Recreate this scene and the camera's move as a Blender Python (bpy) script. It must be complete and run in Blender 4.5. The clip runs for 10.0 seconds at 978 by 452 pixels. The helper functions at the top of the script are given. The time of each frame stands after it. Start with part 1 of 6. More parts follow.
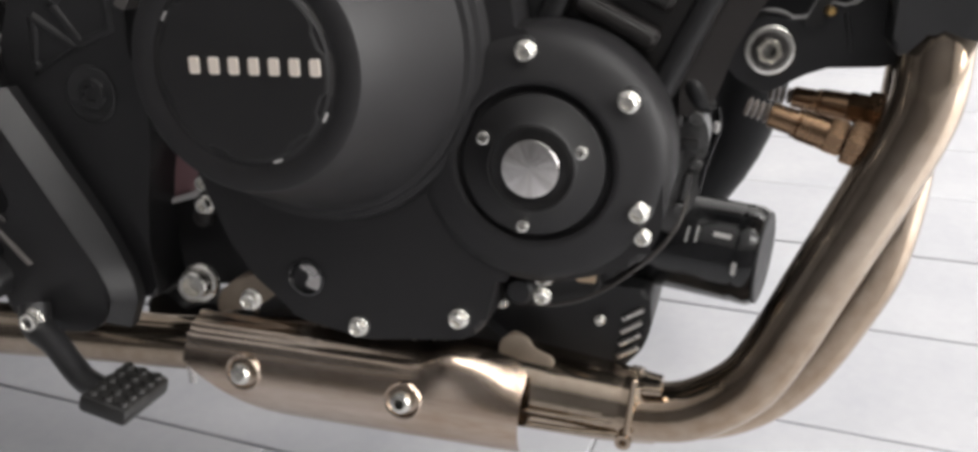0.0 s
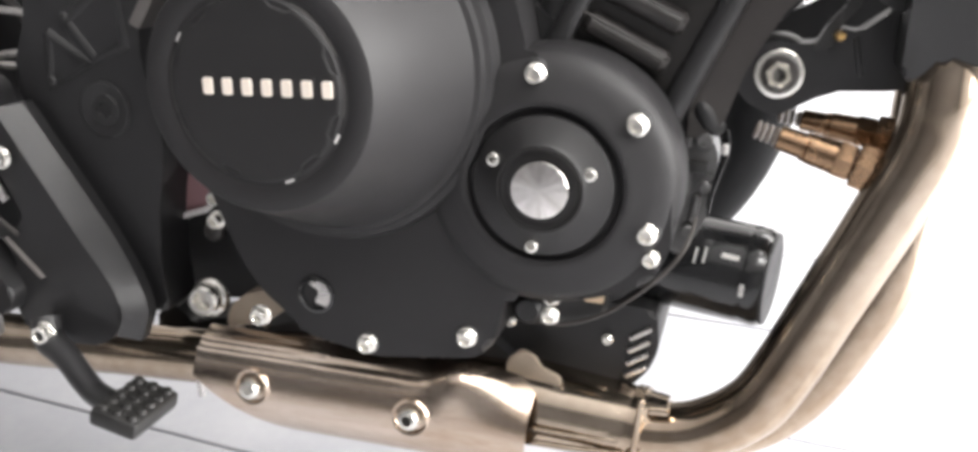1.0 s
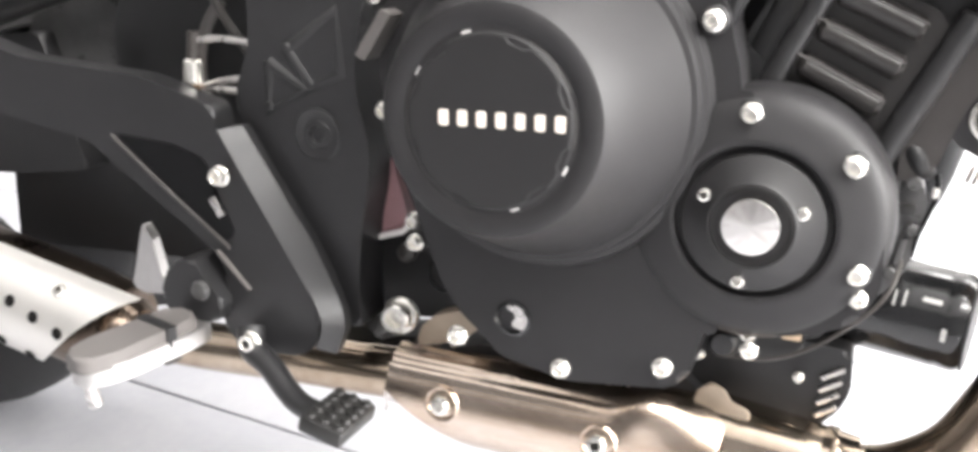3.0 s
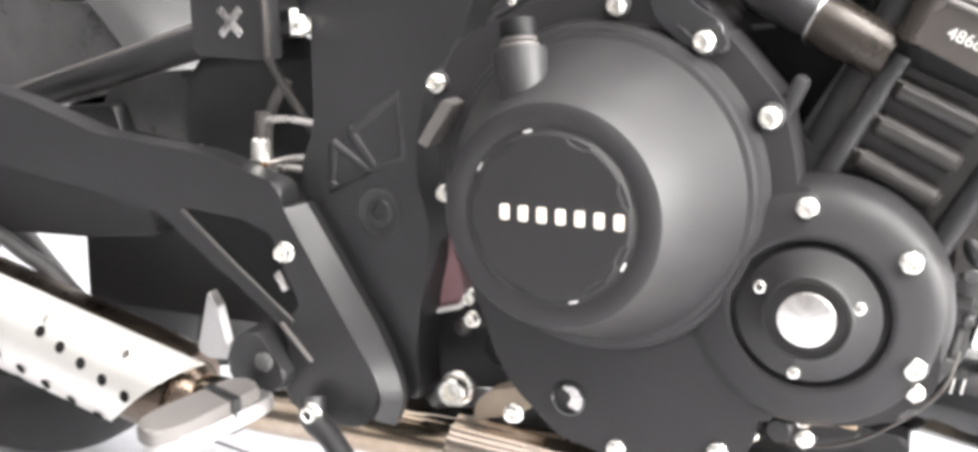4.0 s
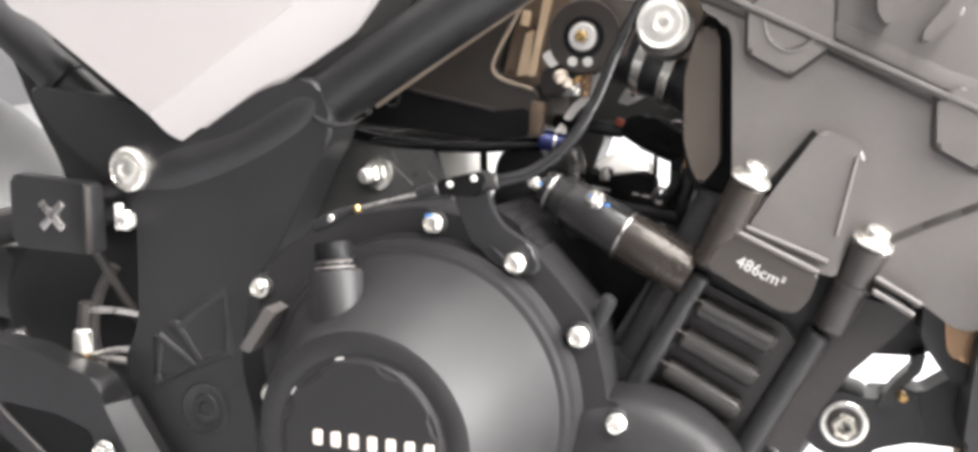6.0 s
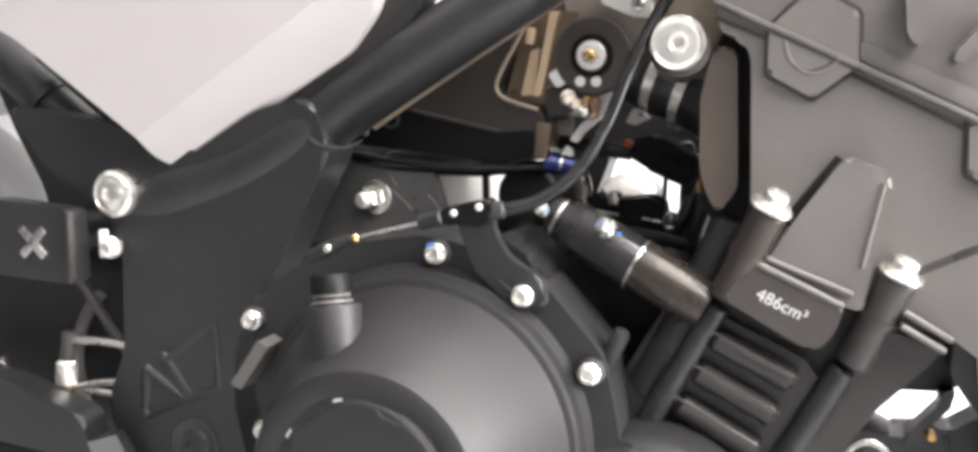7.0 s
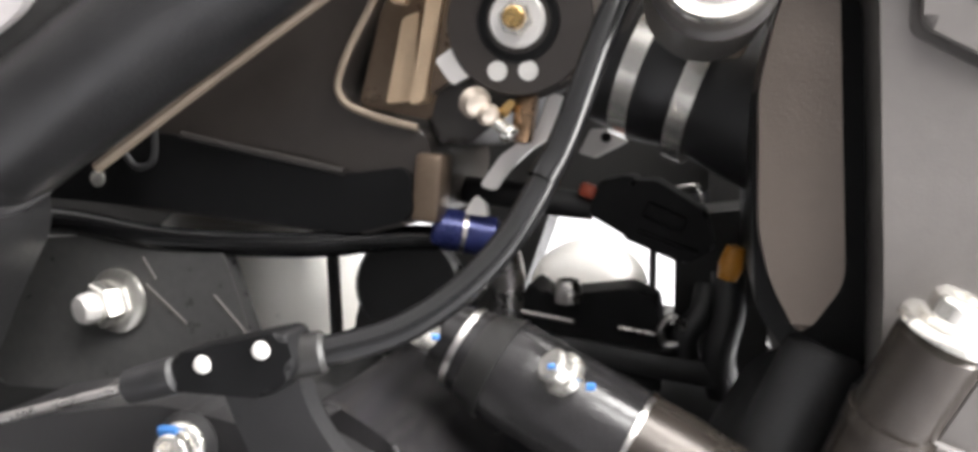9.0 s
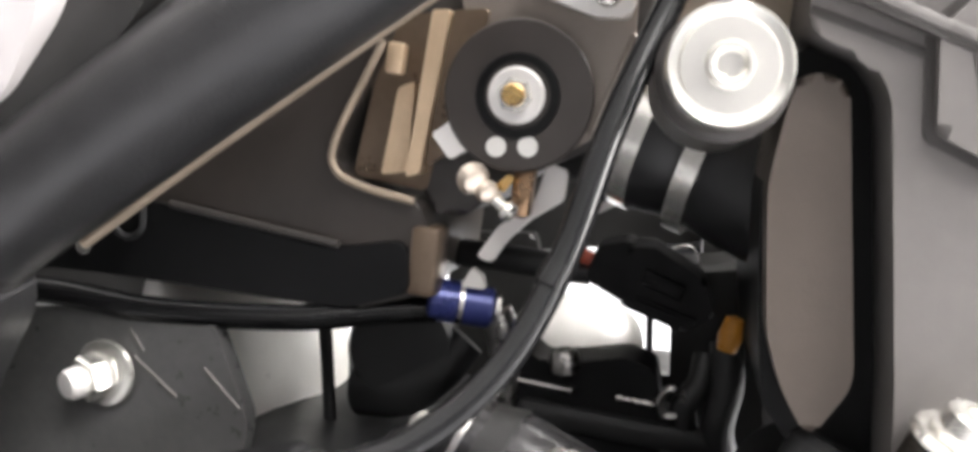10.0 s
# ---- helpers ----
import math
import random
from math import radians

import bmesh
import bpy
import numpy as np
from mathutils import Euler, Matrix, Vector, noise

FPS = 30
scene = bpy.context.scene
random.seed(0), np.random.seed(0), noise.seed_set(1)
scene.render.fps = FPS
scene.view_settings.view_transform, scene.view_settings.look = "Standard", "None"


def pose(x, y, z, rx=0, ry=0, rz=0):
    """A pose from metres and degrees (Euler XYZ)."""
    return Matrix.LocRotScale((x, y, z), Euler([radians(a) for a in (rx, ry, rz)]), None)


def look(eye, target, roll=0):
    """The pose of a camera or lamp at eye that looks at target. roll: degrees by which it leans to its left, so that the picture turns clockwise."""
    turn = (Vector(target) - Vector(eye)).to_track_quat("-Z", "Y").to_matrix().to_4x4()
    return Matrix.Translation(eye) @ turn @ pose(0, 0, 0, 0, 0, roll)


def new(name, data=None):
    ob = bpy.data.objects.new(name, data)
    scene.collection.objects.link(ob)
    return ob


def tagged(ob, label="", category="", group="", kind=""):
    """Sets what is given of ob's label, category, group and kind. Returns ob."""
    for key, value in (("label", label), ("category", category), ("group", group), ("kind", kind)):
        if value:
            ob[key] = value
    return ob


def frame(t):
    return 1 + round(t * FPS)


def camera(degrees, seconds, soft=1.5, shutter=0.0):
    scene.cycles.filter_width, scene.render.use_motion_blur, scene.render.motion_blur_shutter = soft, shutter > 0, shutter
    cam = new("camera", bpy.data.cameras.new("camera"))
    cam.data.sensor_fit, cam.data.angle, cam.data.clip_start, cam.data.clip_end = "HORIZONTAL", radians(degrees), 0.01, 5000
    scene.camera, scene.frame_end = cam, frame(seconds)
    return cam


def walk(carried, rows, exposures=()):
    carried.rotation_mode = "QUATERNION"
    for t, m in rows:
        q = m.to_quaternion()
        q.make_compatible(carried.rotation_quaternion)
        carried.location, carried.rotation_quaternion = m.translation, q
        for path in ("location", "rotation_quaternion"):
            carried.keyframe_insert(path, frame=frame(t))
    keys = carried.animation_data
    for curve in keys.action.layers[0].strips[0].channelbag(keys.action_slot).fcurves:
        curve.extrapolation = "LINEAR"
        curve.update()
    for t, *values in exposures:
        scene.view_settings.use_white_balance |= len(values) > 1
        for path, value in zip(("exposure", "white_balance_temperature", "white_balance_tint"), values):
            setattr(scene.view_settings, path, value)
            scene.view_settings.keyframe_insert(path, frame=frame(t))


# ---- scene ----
cam = camera(54.3, 10.0, soft=3.6, shutter=0.4)
# the motorcycle stands on its side stand, leaning away from the camera
LEAN = 8.0
BIKE = Matrix.Translation((0, 0.78, 0)) @ pose(0, 0, 0, -LEAN) @ Matrix.Translation((0, -0.78, 0))
PATH = [
    (0, (0.145, 0.101, 0.519), (-0.376, 1.929, -0.103), -1.2),
    (0.5, (0.148, 0.101, 0.522), (-0.378, 1.928, -0.097), -1.1),
    (1, (0.145, 0.1, 0.527), (-0.394, 1.928, -0.08), -0.8),
    (1.5, (0.143, 0.097, 0.526), (-0.408, 1.926, -0.068), -0.6),
    (2, (0.136, 0.09, 0.522), (-0.443, 1.917, -0.052), -0.4),
    (2.5, (0.107, 0.078, 0.527), (-0.539, 1.879, -0.056), -0.5),
    (2.7, (0.098, 0.07, 0.529), (-0.587, 1.86, -0.043), -0.3),
    (3.8, (0.084, 0.053, 0.564), (-0.737, 1.806, 0.062), -0.6),
    (4, (0.085, 0.053, 0.572), (-0.746, 1.806, 0.084), -0.5),
    (4.5, (0.094, 0.064, 0.593), (-0.73, 1.834, 0.16), -0.2),
    (5, (0.11, 0.078, 0.634), (-0.628, 1.901, 0.27), 0.2),
    (5.5, (0.121, 0.074, 0.644), (-0.53, 1.938, 0.325), 0.5),
    (7, (0.102, 0.102, 0.656), (-0.505, 1.986, 0.368), 0.6),
    (7.5, (0.077, 0.214, 0.649), (-0.507, 2.107, 0.378), 0.2),
    (8, (0.043, 0.322, 0.637), (-0.526, 2.221, 0.376), 0.0),
    (8.5, (0.035, 0.38, 0.641), (-0.481, 2.301, 0.429), -0.1),
    (9, (0.036, 0.398, 0.639), (-0.414, 2.338, 0.452), -0.2),
    (9.5, (0.032, 0.407, 0.643), (-0.384, 2.355, 0.467), -0.3),
    (10, (0.028, 0.405, 0.667), (-0.378, 2.352, 0.458), -0.1),
]
walk(cam, [(t, BIKE @ look(eye, target, roll)) for t, eye, target, roll in PATH],
     exposures=[(0, -1.0), (0.5, -0.85), (1.0, 0.05), (1.5, 0.3), (2.0, 0.45), (2.5, 0.65), (4.0, 1.15), (4.5, 1.45), (5.0, 1.05), (5.5, 0.87), (7.0, 0.65), (7.5, 0.48), (8.0, 0.42), (8.2, 0.32), (8.5, 0.56), (9.0, 0.75), (10.0, 0.93)])

# ---- world and light ----
world = bpy.data.worlds.new("sky")
scene.world = world
world.use_nodes = True
sky = world.node_tree.nodes.new("ShaderNodeTexSky")
sky.sky_type, sky.sun_disc = "NISHITA", False
sky.sun_elevation, sky.sun_rotation = radians(40), radians(60)
world.node_tree.nodes["Background"].inputs[1].default_value = 0.1
world.node_tree.links.new(sky.outputs[0], world.node_tree.nodes["Background"].inputs[0])


def area(name, where, target, w, h, power, colour=(1, 1, 1)):
    lamp = bpy.data.lights.new(name, "AREA")
    lamp.shape, lamp.size, lamp.size_y, lamp.energy, lamp.color = "RECTANGLE", w, h, power, colour
    ob = new(name, lamp)
    ob.matrix_world = look(where, target)
    return ob


# daylight through the shop window, and unseen ceiling lights added to light the bike
area("window_light", (3.9, 1.5, 1.45), (0, 1.5, 1.2), 3.6, 2.3, 600, (1.0, 0.98, 0.96))
LIGHTS = [(x, y) for x in (1.3, 2.8) for y in (-0.7, 0.5, 1.7, 2.9)]
for lx, ly in LIGHTS:
    area("ceiling_lamp", (lx, ly, 2.93), (lx, ly, 0), 1.15, 0.55, 25, (1.0, 0.98, 0.96))

# ---- materials ----
def material(name, colour, rough=0.5, metal=0.0, vary=0.25, scale=40.0, bump=0.0, bump_scale=900.0, rough_vary=0.12, spec=0.5, coat=0.0, second=None, stretch=None, aniso=0.0):
    m = bpy.data.materials.new(name)
    m.use_nodes = True
    n, k = m.node_tree.nodes, m.node_tree.links
    b = n["Principled BSDF"]
    b.inputs["Metallic"].default_value = metal
    b.inputs["Specular IOR Level"].default_value = spec
    b.inputs["Coat Weight"].default_value = coat
    b.inputs["Coat Roughness"].default_value = 0.15
    b.inputs["Anisotropic"].default_value = aniso
    b.inputs["Anisotropic Rotation"].default_value = 0.25
    co = n.new("ShaderNodeTexCoord").outputs["Object"]
    if stretch:
        mp = n.new("ShaderNodeMapping")
        mp.inputs["Scale"].default_value = stretch
        k.new(co, mp.inputs["Vector"])
        co = mp.outputs[0]

    def noisy(size, detail):
        t = n.new("ShaderNodeTexNoise")
        t.inputs["Scale"].default_value, t.inputs["Detail"].default_value = size, detail
        k.new(co, t.inputs["Vector"])
        return t.outputs["Fac"]

    big, fine = noisy(scale, 4), noisy(scale * 12, 2)
    both = n.new("ShaderNodeMath")
    both.operation = "MULTIPLY_ADD"
    k.new(fine, both.inputs[0]), k.new(big, both.inputs[2])
    both.inputs[1].default_value = 0.35
    ramp = n.new("ShaderNodeValToRGB")
    ramp.color_ramp.elements[0].position, ramp.color_ramp.elements[1].position = 0.35, 1.0
    lo = second or tuple(c * (1 - vary) for c in colour)
    hi = colour if second else tuple(min(1, c * (1 + vary)) for c in colour)
    ramp.color_ramp.elements[0].color, ramp.color_ramp.elements[1].color = (*lo, 1), (*hi, 1)
    k.new(both.outputs[0], ramp.inputs[0])
    k.new(ramp.outputs[0], b.inputs["Base Color"])
    rr = n.new("ShaderNodeMapRange")
    rr.inputs["From Min"].default_value, rr.inputs["From Max"].default_value = 0.3, 1.0
    rr.inputs["To Min"].default_value, rr.inputs["To Max"].default_value = max(0.02, rough - rough_vary), min(1, rough + rough_vary)
    k.new(both.outputs[0], rr.inputs["Value"])
    k.new(rr.outputs[0], b.inputs["Roughness"])
    if aniso:
        tg = n.new("ShaderNodeTangent")
        tg.direction_type, tg.axis = "RADIAL", "Z"
        k.new(tg.outputs[0], b.inputs["Tangent"])
    if bump:
        bm_ = n.new("ShaderNodeBump")
        bm_.inputs["Strength"].default_value, bm_.inputs["Distance"].default_value = bump, 0.0004
        k.new(noisy(bump_scale, 3), bm_.inputs["Height"])
        k.new(bm_.outputs[0], b.inputs["Normal"])
    return m


ENGINE = material("satin_black_paint", (0.021, 0.0203, 0.0212), 0.48, 0.0, 0.16, 11, 0.3, 1000, 0.08, spec=0.34)
CAPM = material("dark_cap_paint", (0.012, 0.0115, 0.012), 0.5, 0.0, 0.12, 60, 0.2, 1600, 0.06)
FRAME = material("frame_black_paint", (0.0195, 0.0193, 0.0202), 0.38, 0.0, 0.25, 9, 0.35, 800, 0.13)
GREY = material("grey_engine_paint", (0.125, 0.116, 0.111), 0.42, 0.0, 0.12, 22, 0.15, 1300, 0.07)
GREYDARK = material("dark_grey_paint_and_shade", (0.040, 0.036, 0.034), 0.36, 0.0, 0.15, 30, 0.3, 1300, 0.07)
CASE = material("crankcase_black", (0.016, 0.016, 0.017), 0.5, 0.0, 0.3, 30, 0.3, 900)
PLASTIC = material("black_plastic", (0.018, 0.0175, 0.017), 0.38, 0.0, 0.2, 45, 0.2, 1500)
WINDOWM = material("brown_grey_paint", (0.0729, 0.0582, 0.0482), 0.42, 0.0, 0.12, 30, 0.25, 1300)
AIRBOX = material("airbox_plastic", (0.034, 0.029, 0.026), 0.30, 0.0, 0.2, 25, 0.15, 1200, 0.04)
RUBBER = material("black_rubber", (0.014, 0.014, 0.015), 0.45, 0.0, 0.25, 60, 0.2, 1500)
GLOSS = material("gloss_black_paint", (0.012, 0.012, 0.013), 0.16, 0.0, 0.2, 40, coat=0.4, rough_vary=0.05)
CHROME = material("zinc_plated_steel", (0.86, 0.84, 0.79), 0.22, 0.85, 0.03, 200, 0.0, 2500, 0.02)
STEEL = material("brushed_steel", (0.62, 0.60, 0.58), 0.28, 1.0, 0.12, 120, 0.15, 2000, 0.08)
PIPE = material("heat_tinted_stainless", (0.66, 0.57, 0.47), 0.11, 1.0, 0.1, 9, 0.08, 1800, 0.04, second=(0.30, 0.215, 0.145))
SHIELD = material("brushed_shield_steel", (0.76, 0.67, 0.59), 0.19, 1.0, 0.08, 14, 0.12, 1600, 0.05, second=(0.42, 0.285, 0.18), stretch=(0.5, 1, 3))
PIPEDARK = material("dark_stainless", (0.16, 0.125, 0.10), 0.3, 1.0, 0.3, 25, 0.2, 1500)
WHITE = material("white_panel_paint", (0.42, 0.395, 0.39), 0.3, 0.0, 0.02, 10, rough_vary=0.04, coat=0.2)
CREAM = material("cream_emblem_paint", (0.78, 0.70, 0.62), 0.4, 0.0, 0.06, 80)
BRONZE = material("bronze_connector", (0.32, 0.205, 0.125), 0.26, 0.9, 0.1, 60, 0.05, 900, 0.04)
PALE = material("bright_zinc", (0.74, 0.72, 0.70), 0.28, 0.25, 0.02, 150, 0.0, 2000, 0.01)
# Black that puts the shade in holes and beside the boss into colour.
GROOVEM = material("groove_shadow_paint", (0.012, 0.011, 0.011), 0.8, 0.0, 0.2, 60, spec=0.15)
PALECAST = material("pale_cast_metal", (0.86, 0.84, 0.80), 0.36, 0.2, 0.06, 60, 0.2, 900)
POST = material("bronze_black_paint", (0.052, 0.044, 0.038), 0.24, 0.4, 0.15, 30, 0.25, 1300, 0.06)
GOLD = material("tan_gold_metal", (0.66, 0.50, 0.34), 0.40, 0.55, 0.12, 60, 0.15, 1200, 0.08)
# Dull black plastic; also colours the sheets that draw shade.
DARKCAP = material("dull_black_plastic_and_shade", (0.005, 0.005, 0.0055), 0.5, 0.0, 0.2, 60, 0.2, 1200, 0.06, spec=0.18)
BLOCKM = material("brown_black_paint", (0.050, 0.044, 0.040), 0.36, 0.0, 0.12, 30, 0.25, 1300, 0.06)


def streaked(name, lo, hi, rough):
    """Metal with fine highlight streaks painted into its colour, running out from the middle of its face."""
    m = bpy.data.materials.new(name)
    m.use_nodes = True
    n, k = m.node_tree.nodes, m.node_tree.links
    b = n["Principled BSDF"]
    b.inputs["Metallic"].default_value, b.inputs["Roughness"].default_value = 1.0, rough
    g = n.new("ShaderNodeTexGradient")
    g.gradient_type = "RADIAL"
    k.new(n.new("ShaderNodeTexCoord").outputs["Object"], g.inputs[0])
    t = n.new("ShaderNodeTexNoise")
    t.noise_dimensions = "1D"
    t.inputs["Scale"].default_value, t.inputs["Detail"].default_value = 14.0, 5.0
    k.new(g.outputs["Fac"], t.inputs["W"])
    r = n.new("ShaderNodeValToRGB")
    r.color_ramp.elements[0].position, r.color_ramp.elements[1].position = 0.35, 0.68
    r.color_ramp.elements[0].color, r.color_ramp.elements[1].color = (*lo, 1), (*hi, 1)
    k.new(t.outputs["Fac"], r.inputs[0])
    k.new(r.outputs[0], b.inputs["Base Color"])
    b.inputs["Anisotropic"].default_value = 0.9
    tg = n.new("ShaderNodeTangent")
    tg.direction_type, tg.axis = "RADIAL", "Z"
    k.new(tg.outputs[0], b.inputs["Tangent"])
    return m


ALU = streaked("highlight_streaked_aluminium", (0.60, 0.57, 0.55), (0.90, 0.88, 0.86), 0.27)
GLOSSY = material("satin_gloss_black", (0.022, 0.021, 0.022), 0.22, 0.0, 0.2, 40, 0.3, 700, 0.08)
FINM = material("dark_fin_paint", (0.026, 0.024, 0.023), 0.30, 0.0, 0.15, 30, 0.2, 1300, 0.05)
MUDM = material("satin_mudguard_plastic", (0.016, 0.016, 0.0165), 0.34, 0.0, 0.25, 12, 0.25, 900, 0.10, spec=0.4)
STAYM = material("mottled_grey_black_paint", (0.075, 0.074, 0.074), 0.30, 0.0, 0.35, 28, 0.25, 500, 0.08)
PULLEYM = material("dark_brown_plastic", (0.036, 0.030, 0.027), 0.42, 0.0, 0.15, 60, 0.15, 1200, 0.05)
RECESSM = material("brown_recess_metal", (0.17, 0.125, 0.09), 0.30, 0.5, 0.2, 40, 0.15, 1200, 0.06)
BALLM = material("warm_plated_steel", (0.80, 0.70, 0.60), 0.25, 0.6, 0.05, 100, 0.0, 1200, 0.03)
DAB = material("blue_paint_dab", (0.05, 0.22, 0.60), 0.5, 0.0, 0.2, 200)
SHEATH = material("glossy_cable_sheath", (0.007, 0.007, 0.0075), 0.16, 0.0, 0.2, 60, 0.0, 1500, 0.04, spec=0.3)
WARMCAST = material("warm_cast_metal", (0.26, 0.225, 0.20), 0.36, 0.3, 0.1, 40, 0.2, 1000, 0.06)
BRASS = material("yellow_brass", (0.72, 0.48, 0.20), 0.28, 1.0, 0.15, 150)
TAN = material("tan_trim", (0.32, 0.26, 0.20), 0.42, 0.2, 0.2, 60)
AMBER = material("amber_plastic", (0.55, 0.24, 0.03), 0.3, 0.0, 0.2, 90)
RED = material("red_plastic", (0.42, 0.07, 0.03), 0.35, 0.0, 0.2, 90)
PINK = material("faded_pink_plastic", (0.30, 0.17, 0.18), 0.45, 0.0, 0.15, 40)
BLUE = material("blue_clamp", (0.03, 0.04, 0.16), 0.3, 0.3, 0.2, 90)
SILVER = material("pale_cast_aluminium", (0.52, 0.51, 0.50), 0.34, 0.9, 0.1, 60, 0.2, 900)
GUARDM = material("pale_silencer_steel", (0.80, 0.78, 0.74), 0.32, 0.7, 0.04, 12, 0.0, 900, 0.04)
MARK = material("white_print", (0.62, 0.61, 0.585), 0.5, 0.0, 0.1, 200)
TYRE = material("tyre_rubber", (0.022, 0.022, 0.023), 0.7, 0.0, 0.3, 40, 0.4, 500)
WALLM = material("white_wall_paint", (0.78, 0.77, 0.76), 0.7, 0.0, 0.03, 3, 0.1, 300)
# Dark grey chosen for two unseen walls, to cut fill light and reflections.
WALLD = material("dark_grey_wall_paint", (0.10, 0.10, 0.104), 0.7, 0.0, 0.05, 3, 0.1, 300)
TILE = material("white_floor_tile", (0.42, 0.42, 0.435), 0.22, 0.0, 0.05, 6, rough_vary=0.06, second=(0.34, 0.345, 0.37))
GROUT = material("grey_grout", (0.52, 0.52, 0.53), 0.8, 0.0, 0.15, 60)


def lamp_material(name, colour, strength):
    m = bpy.data.materials.new(name)
    m.use_nodes = True
    b = m.node_tree.nodes["Principled BSDF"]
    b.inputs["Emission Color"].default_value, b.inputs["Emission Strength"].default_value = (*colour, 1), strength
    return m


DIFFUSER = lamp_material("lamp_diffuser", (1, 0.97, 0.93), 6.0)


# ---- mesh tools: all places in the motorcycle's own upright frame ----
def V(*a):
    return Vector(a)


def finish(bm, name, mat, sharp=38):
    bmesh.ops.remove_doubles(bm, verts=bm.verts, dist=1e-6)
    bmesh.ops.recalc_face_normals(bm, faces=bm.faces)
    for f in bm.faces:
        f.smooth = True
    lim = radians(sharp)
    for e in bm.edges:
        if len(e.link_faces) == 2 and e.calc_face_angle(0) > lim:
            e.smooth = False
        elif any(len(f.verts) > 6 for f in e.link_faces):
            e.smooth = False
    me = bpy.data.meshes.new(name)
    bm.to_mesh(me)
    bm.free()
    if mat:
        me.materials.append(mat)
    return me


def part(name, bm, mat, parent, label="", sharp=38, at=None):
    ob = new(name, finish(bm, name, mat, sharp))
    ob.parent = parent
    if at is not None:
        ob.matrix_local = at
    return tagged(ob, label)


def again(mesh, name, parent, at, label=""):
    ob = new(name, mesh)
    ob.parent, ob.matrix_local = parent, at
    return tagged(ob, label)


def rounded(pts, r, seg=4):
    """A polygon with its corners rounded by about r."""
    out, n = [], len(pts)
    rs = r if isinstance(r, (list, tuple)) else [r] * n
    for i, p in enumerate(pts):
        p, a, b = Vector(p), Vector(pts[i - 1]), Vector(pts[(i + 1) % n])
        d0, d1 = a - p, b - p
        k = min(rs[i], d0.length * 0.45, d1.length * 0.45)
        if k < 1e-5:
            out.append(p)
            continue
        s, e = p + d0.normalized() * k, p + d1.normalized() * k
        for j in range(seg + 1):
            t = j / seg
            out.append((1 - t) ** 2 * s + 2 * t * (1 - t) * p + t * t * e)
    return out


def plate(pts, y0, y1, r=0.004, bev=0.002, seg=2, bm=None, slope=None, corner=4):
    """A plate with the outline pts in x and z, its front at y0 and its back at y1. slope(x, z) is added to y."""
    bm = bm or bmesh.new()
    ring = rounded(pts, r, corner) if r else [Vector(p) for p in pts]
    sh = slope or (lambda x, z: 0)
    front = [bm.verts.new((p.x, y0 + sh(p.x, p.y), p.y)) for p in ring]
    back = [bm.verts.new((p.x, y1 + sh(p.x, p.y), p.y)) for p in ring]
    ff = bm.faces.new(front)
    bm.faces.new(back[::-1])
    for i in range(len(ring)):
        j = (i + 1) % len(ring)
        bm.faces.new((front[i], back[i], back[j], front[j]))
    if bev:
        bmesh.ops.bevel(bm, geom=list(ff.edges), offset=bev, segments=seg, profile=0.5, affect="EDGES", clamp_overlap=True)
    return bm


def lathe(profile, origin, axis=(0, -1, 0), seg=48, bm=None):
    """profile: (radius, height along axis) from one end to the other."""
    bm = bm or bmesh.new()
    w = Vector(axis).normalized()
    u = w.orthogonal().normalized()
    v = w.cross(u)
    rings = []
    for r, h in profile:
        c = Vector(origin) + w * h
        if r < 1e-6:
            rings.append([bm.verts.new(c)])
        else:
            rings.append([bm.verts.new(c + (u * math.cos(a) + v * math.sin(a)) * r) for a in (2 * math.pi * i / seg for i in range(seg))])
    for a, b in zip(rings, rings[1:]):
        for i in range(seg):
            j = (i + 1) % seg
            if len(a) == 1 and len(b) == 1:
                continue
            if len(a) == 1:
                bm.faces.new((a[0], b[i], b[j]))
            elif len(b) == 1:
                bm.faces.new((a[i], b[0], a[j]))
            else:
                bm.faces.new((a[i], b[i], b[j], a[j]))
    for r in (rings[0], rings[-1]):
        if len(r) > 1:
            bm.faces.new(r)
    return bm


def rod(p, q, r, r2=None, bev=0.001, seg=24, bm=None):
    p, q = Vector(p), Vector(q)
    r2 = r if r2 is None else r2
    h = (q - p).length
    b = min(bev, r * 0.4, h * 0.4)
    return lathe([(0, 0), (r - b, 0), (r, b), (r2, h - b), (r2 - b, h), (0, h)], p, q - p, seg, bm)


def spline(pts, n=8):
    """Points of a smooth curve through pts."""
    pts = [Vector(p) for p in pts]
    ext = [2 * pts[0] - pts[1]] + pts + [2 * pts[-1] - pts[-2]]
    out = []
    for i in range(1, len(ext) - 2):
        a, b, c, d = ext[i - 1:i + 3]
        for j in range(n):
            t = j / n
            out.append(0.5 * (2 * b + (c - a) * t + (2 * a - 5 * b + 4 * c - d) * t * t + (3 * b - a - 3 * c + d) * t ** 3))
    return out + [pts[-1]]


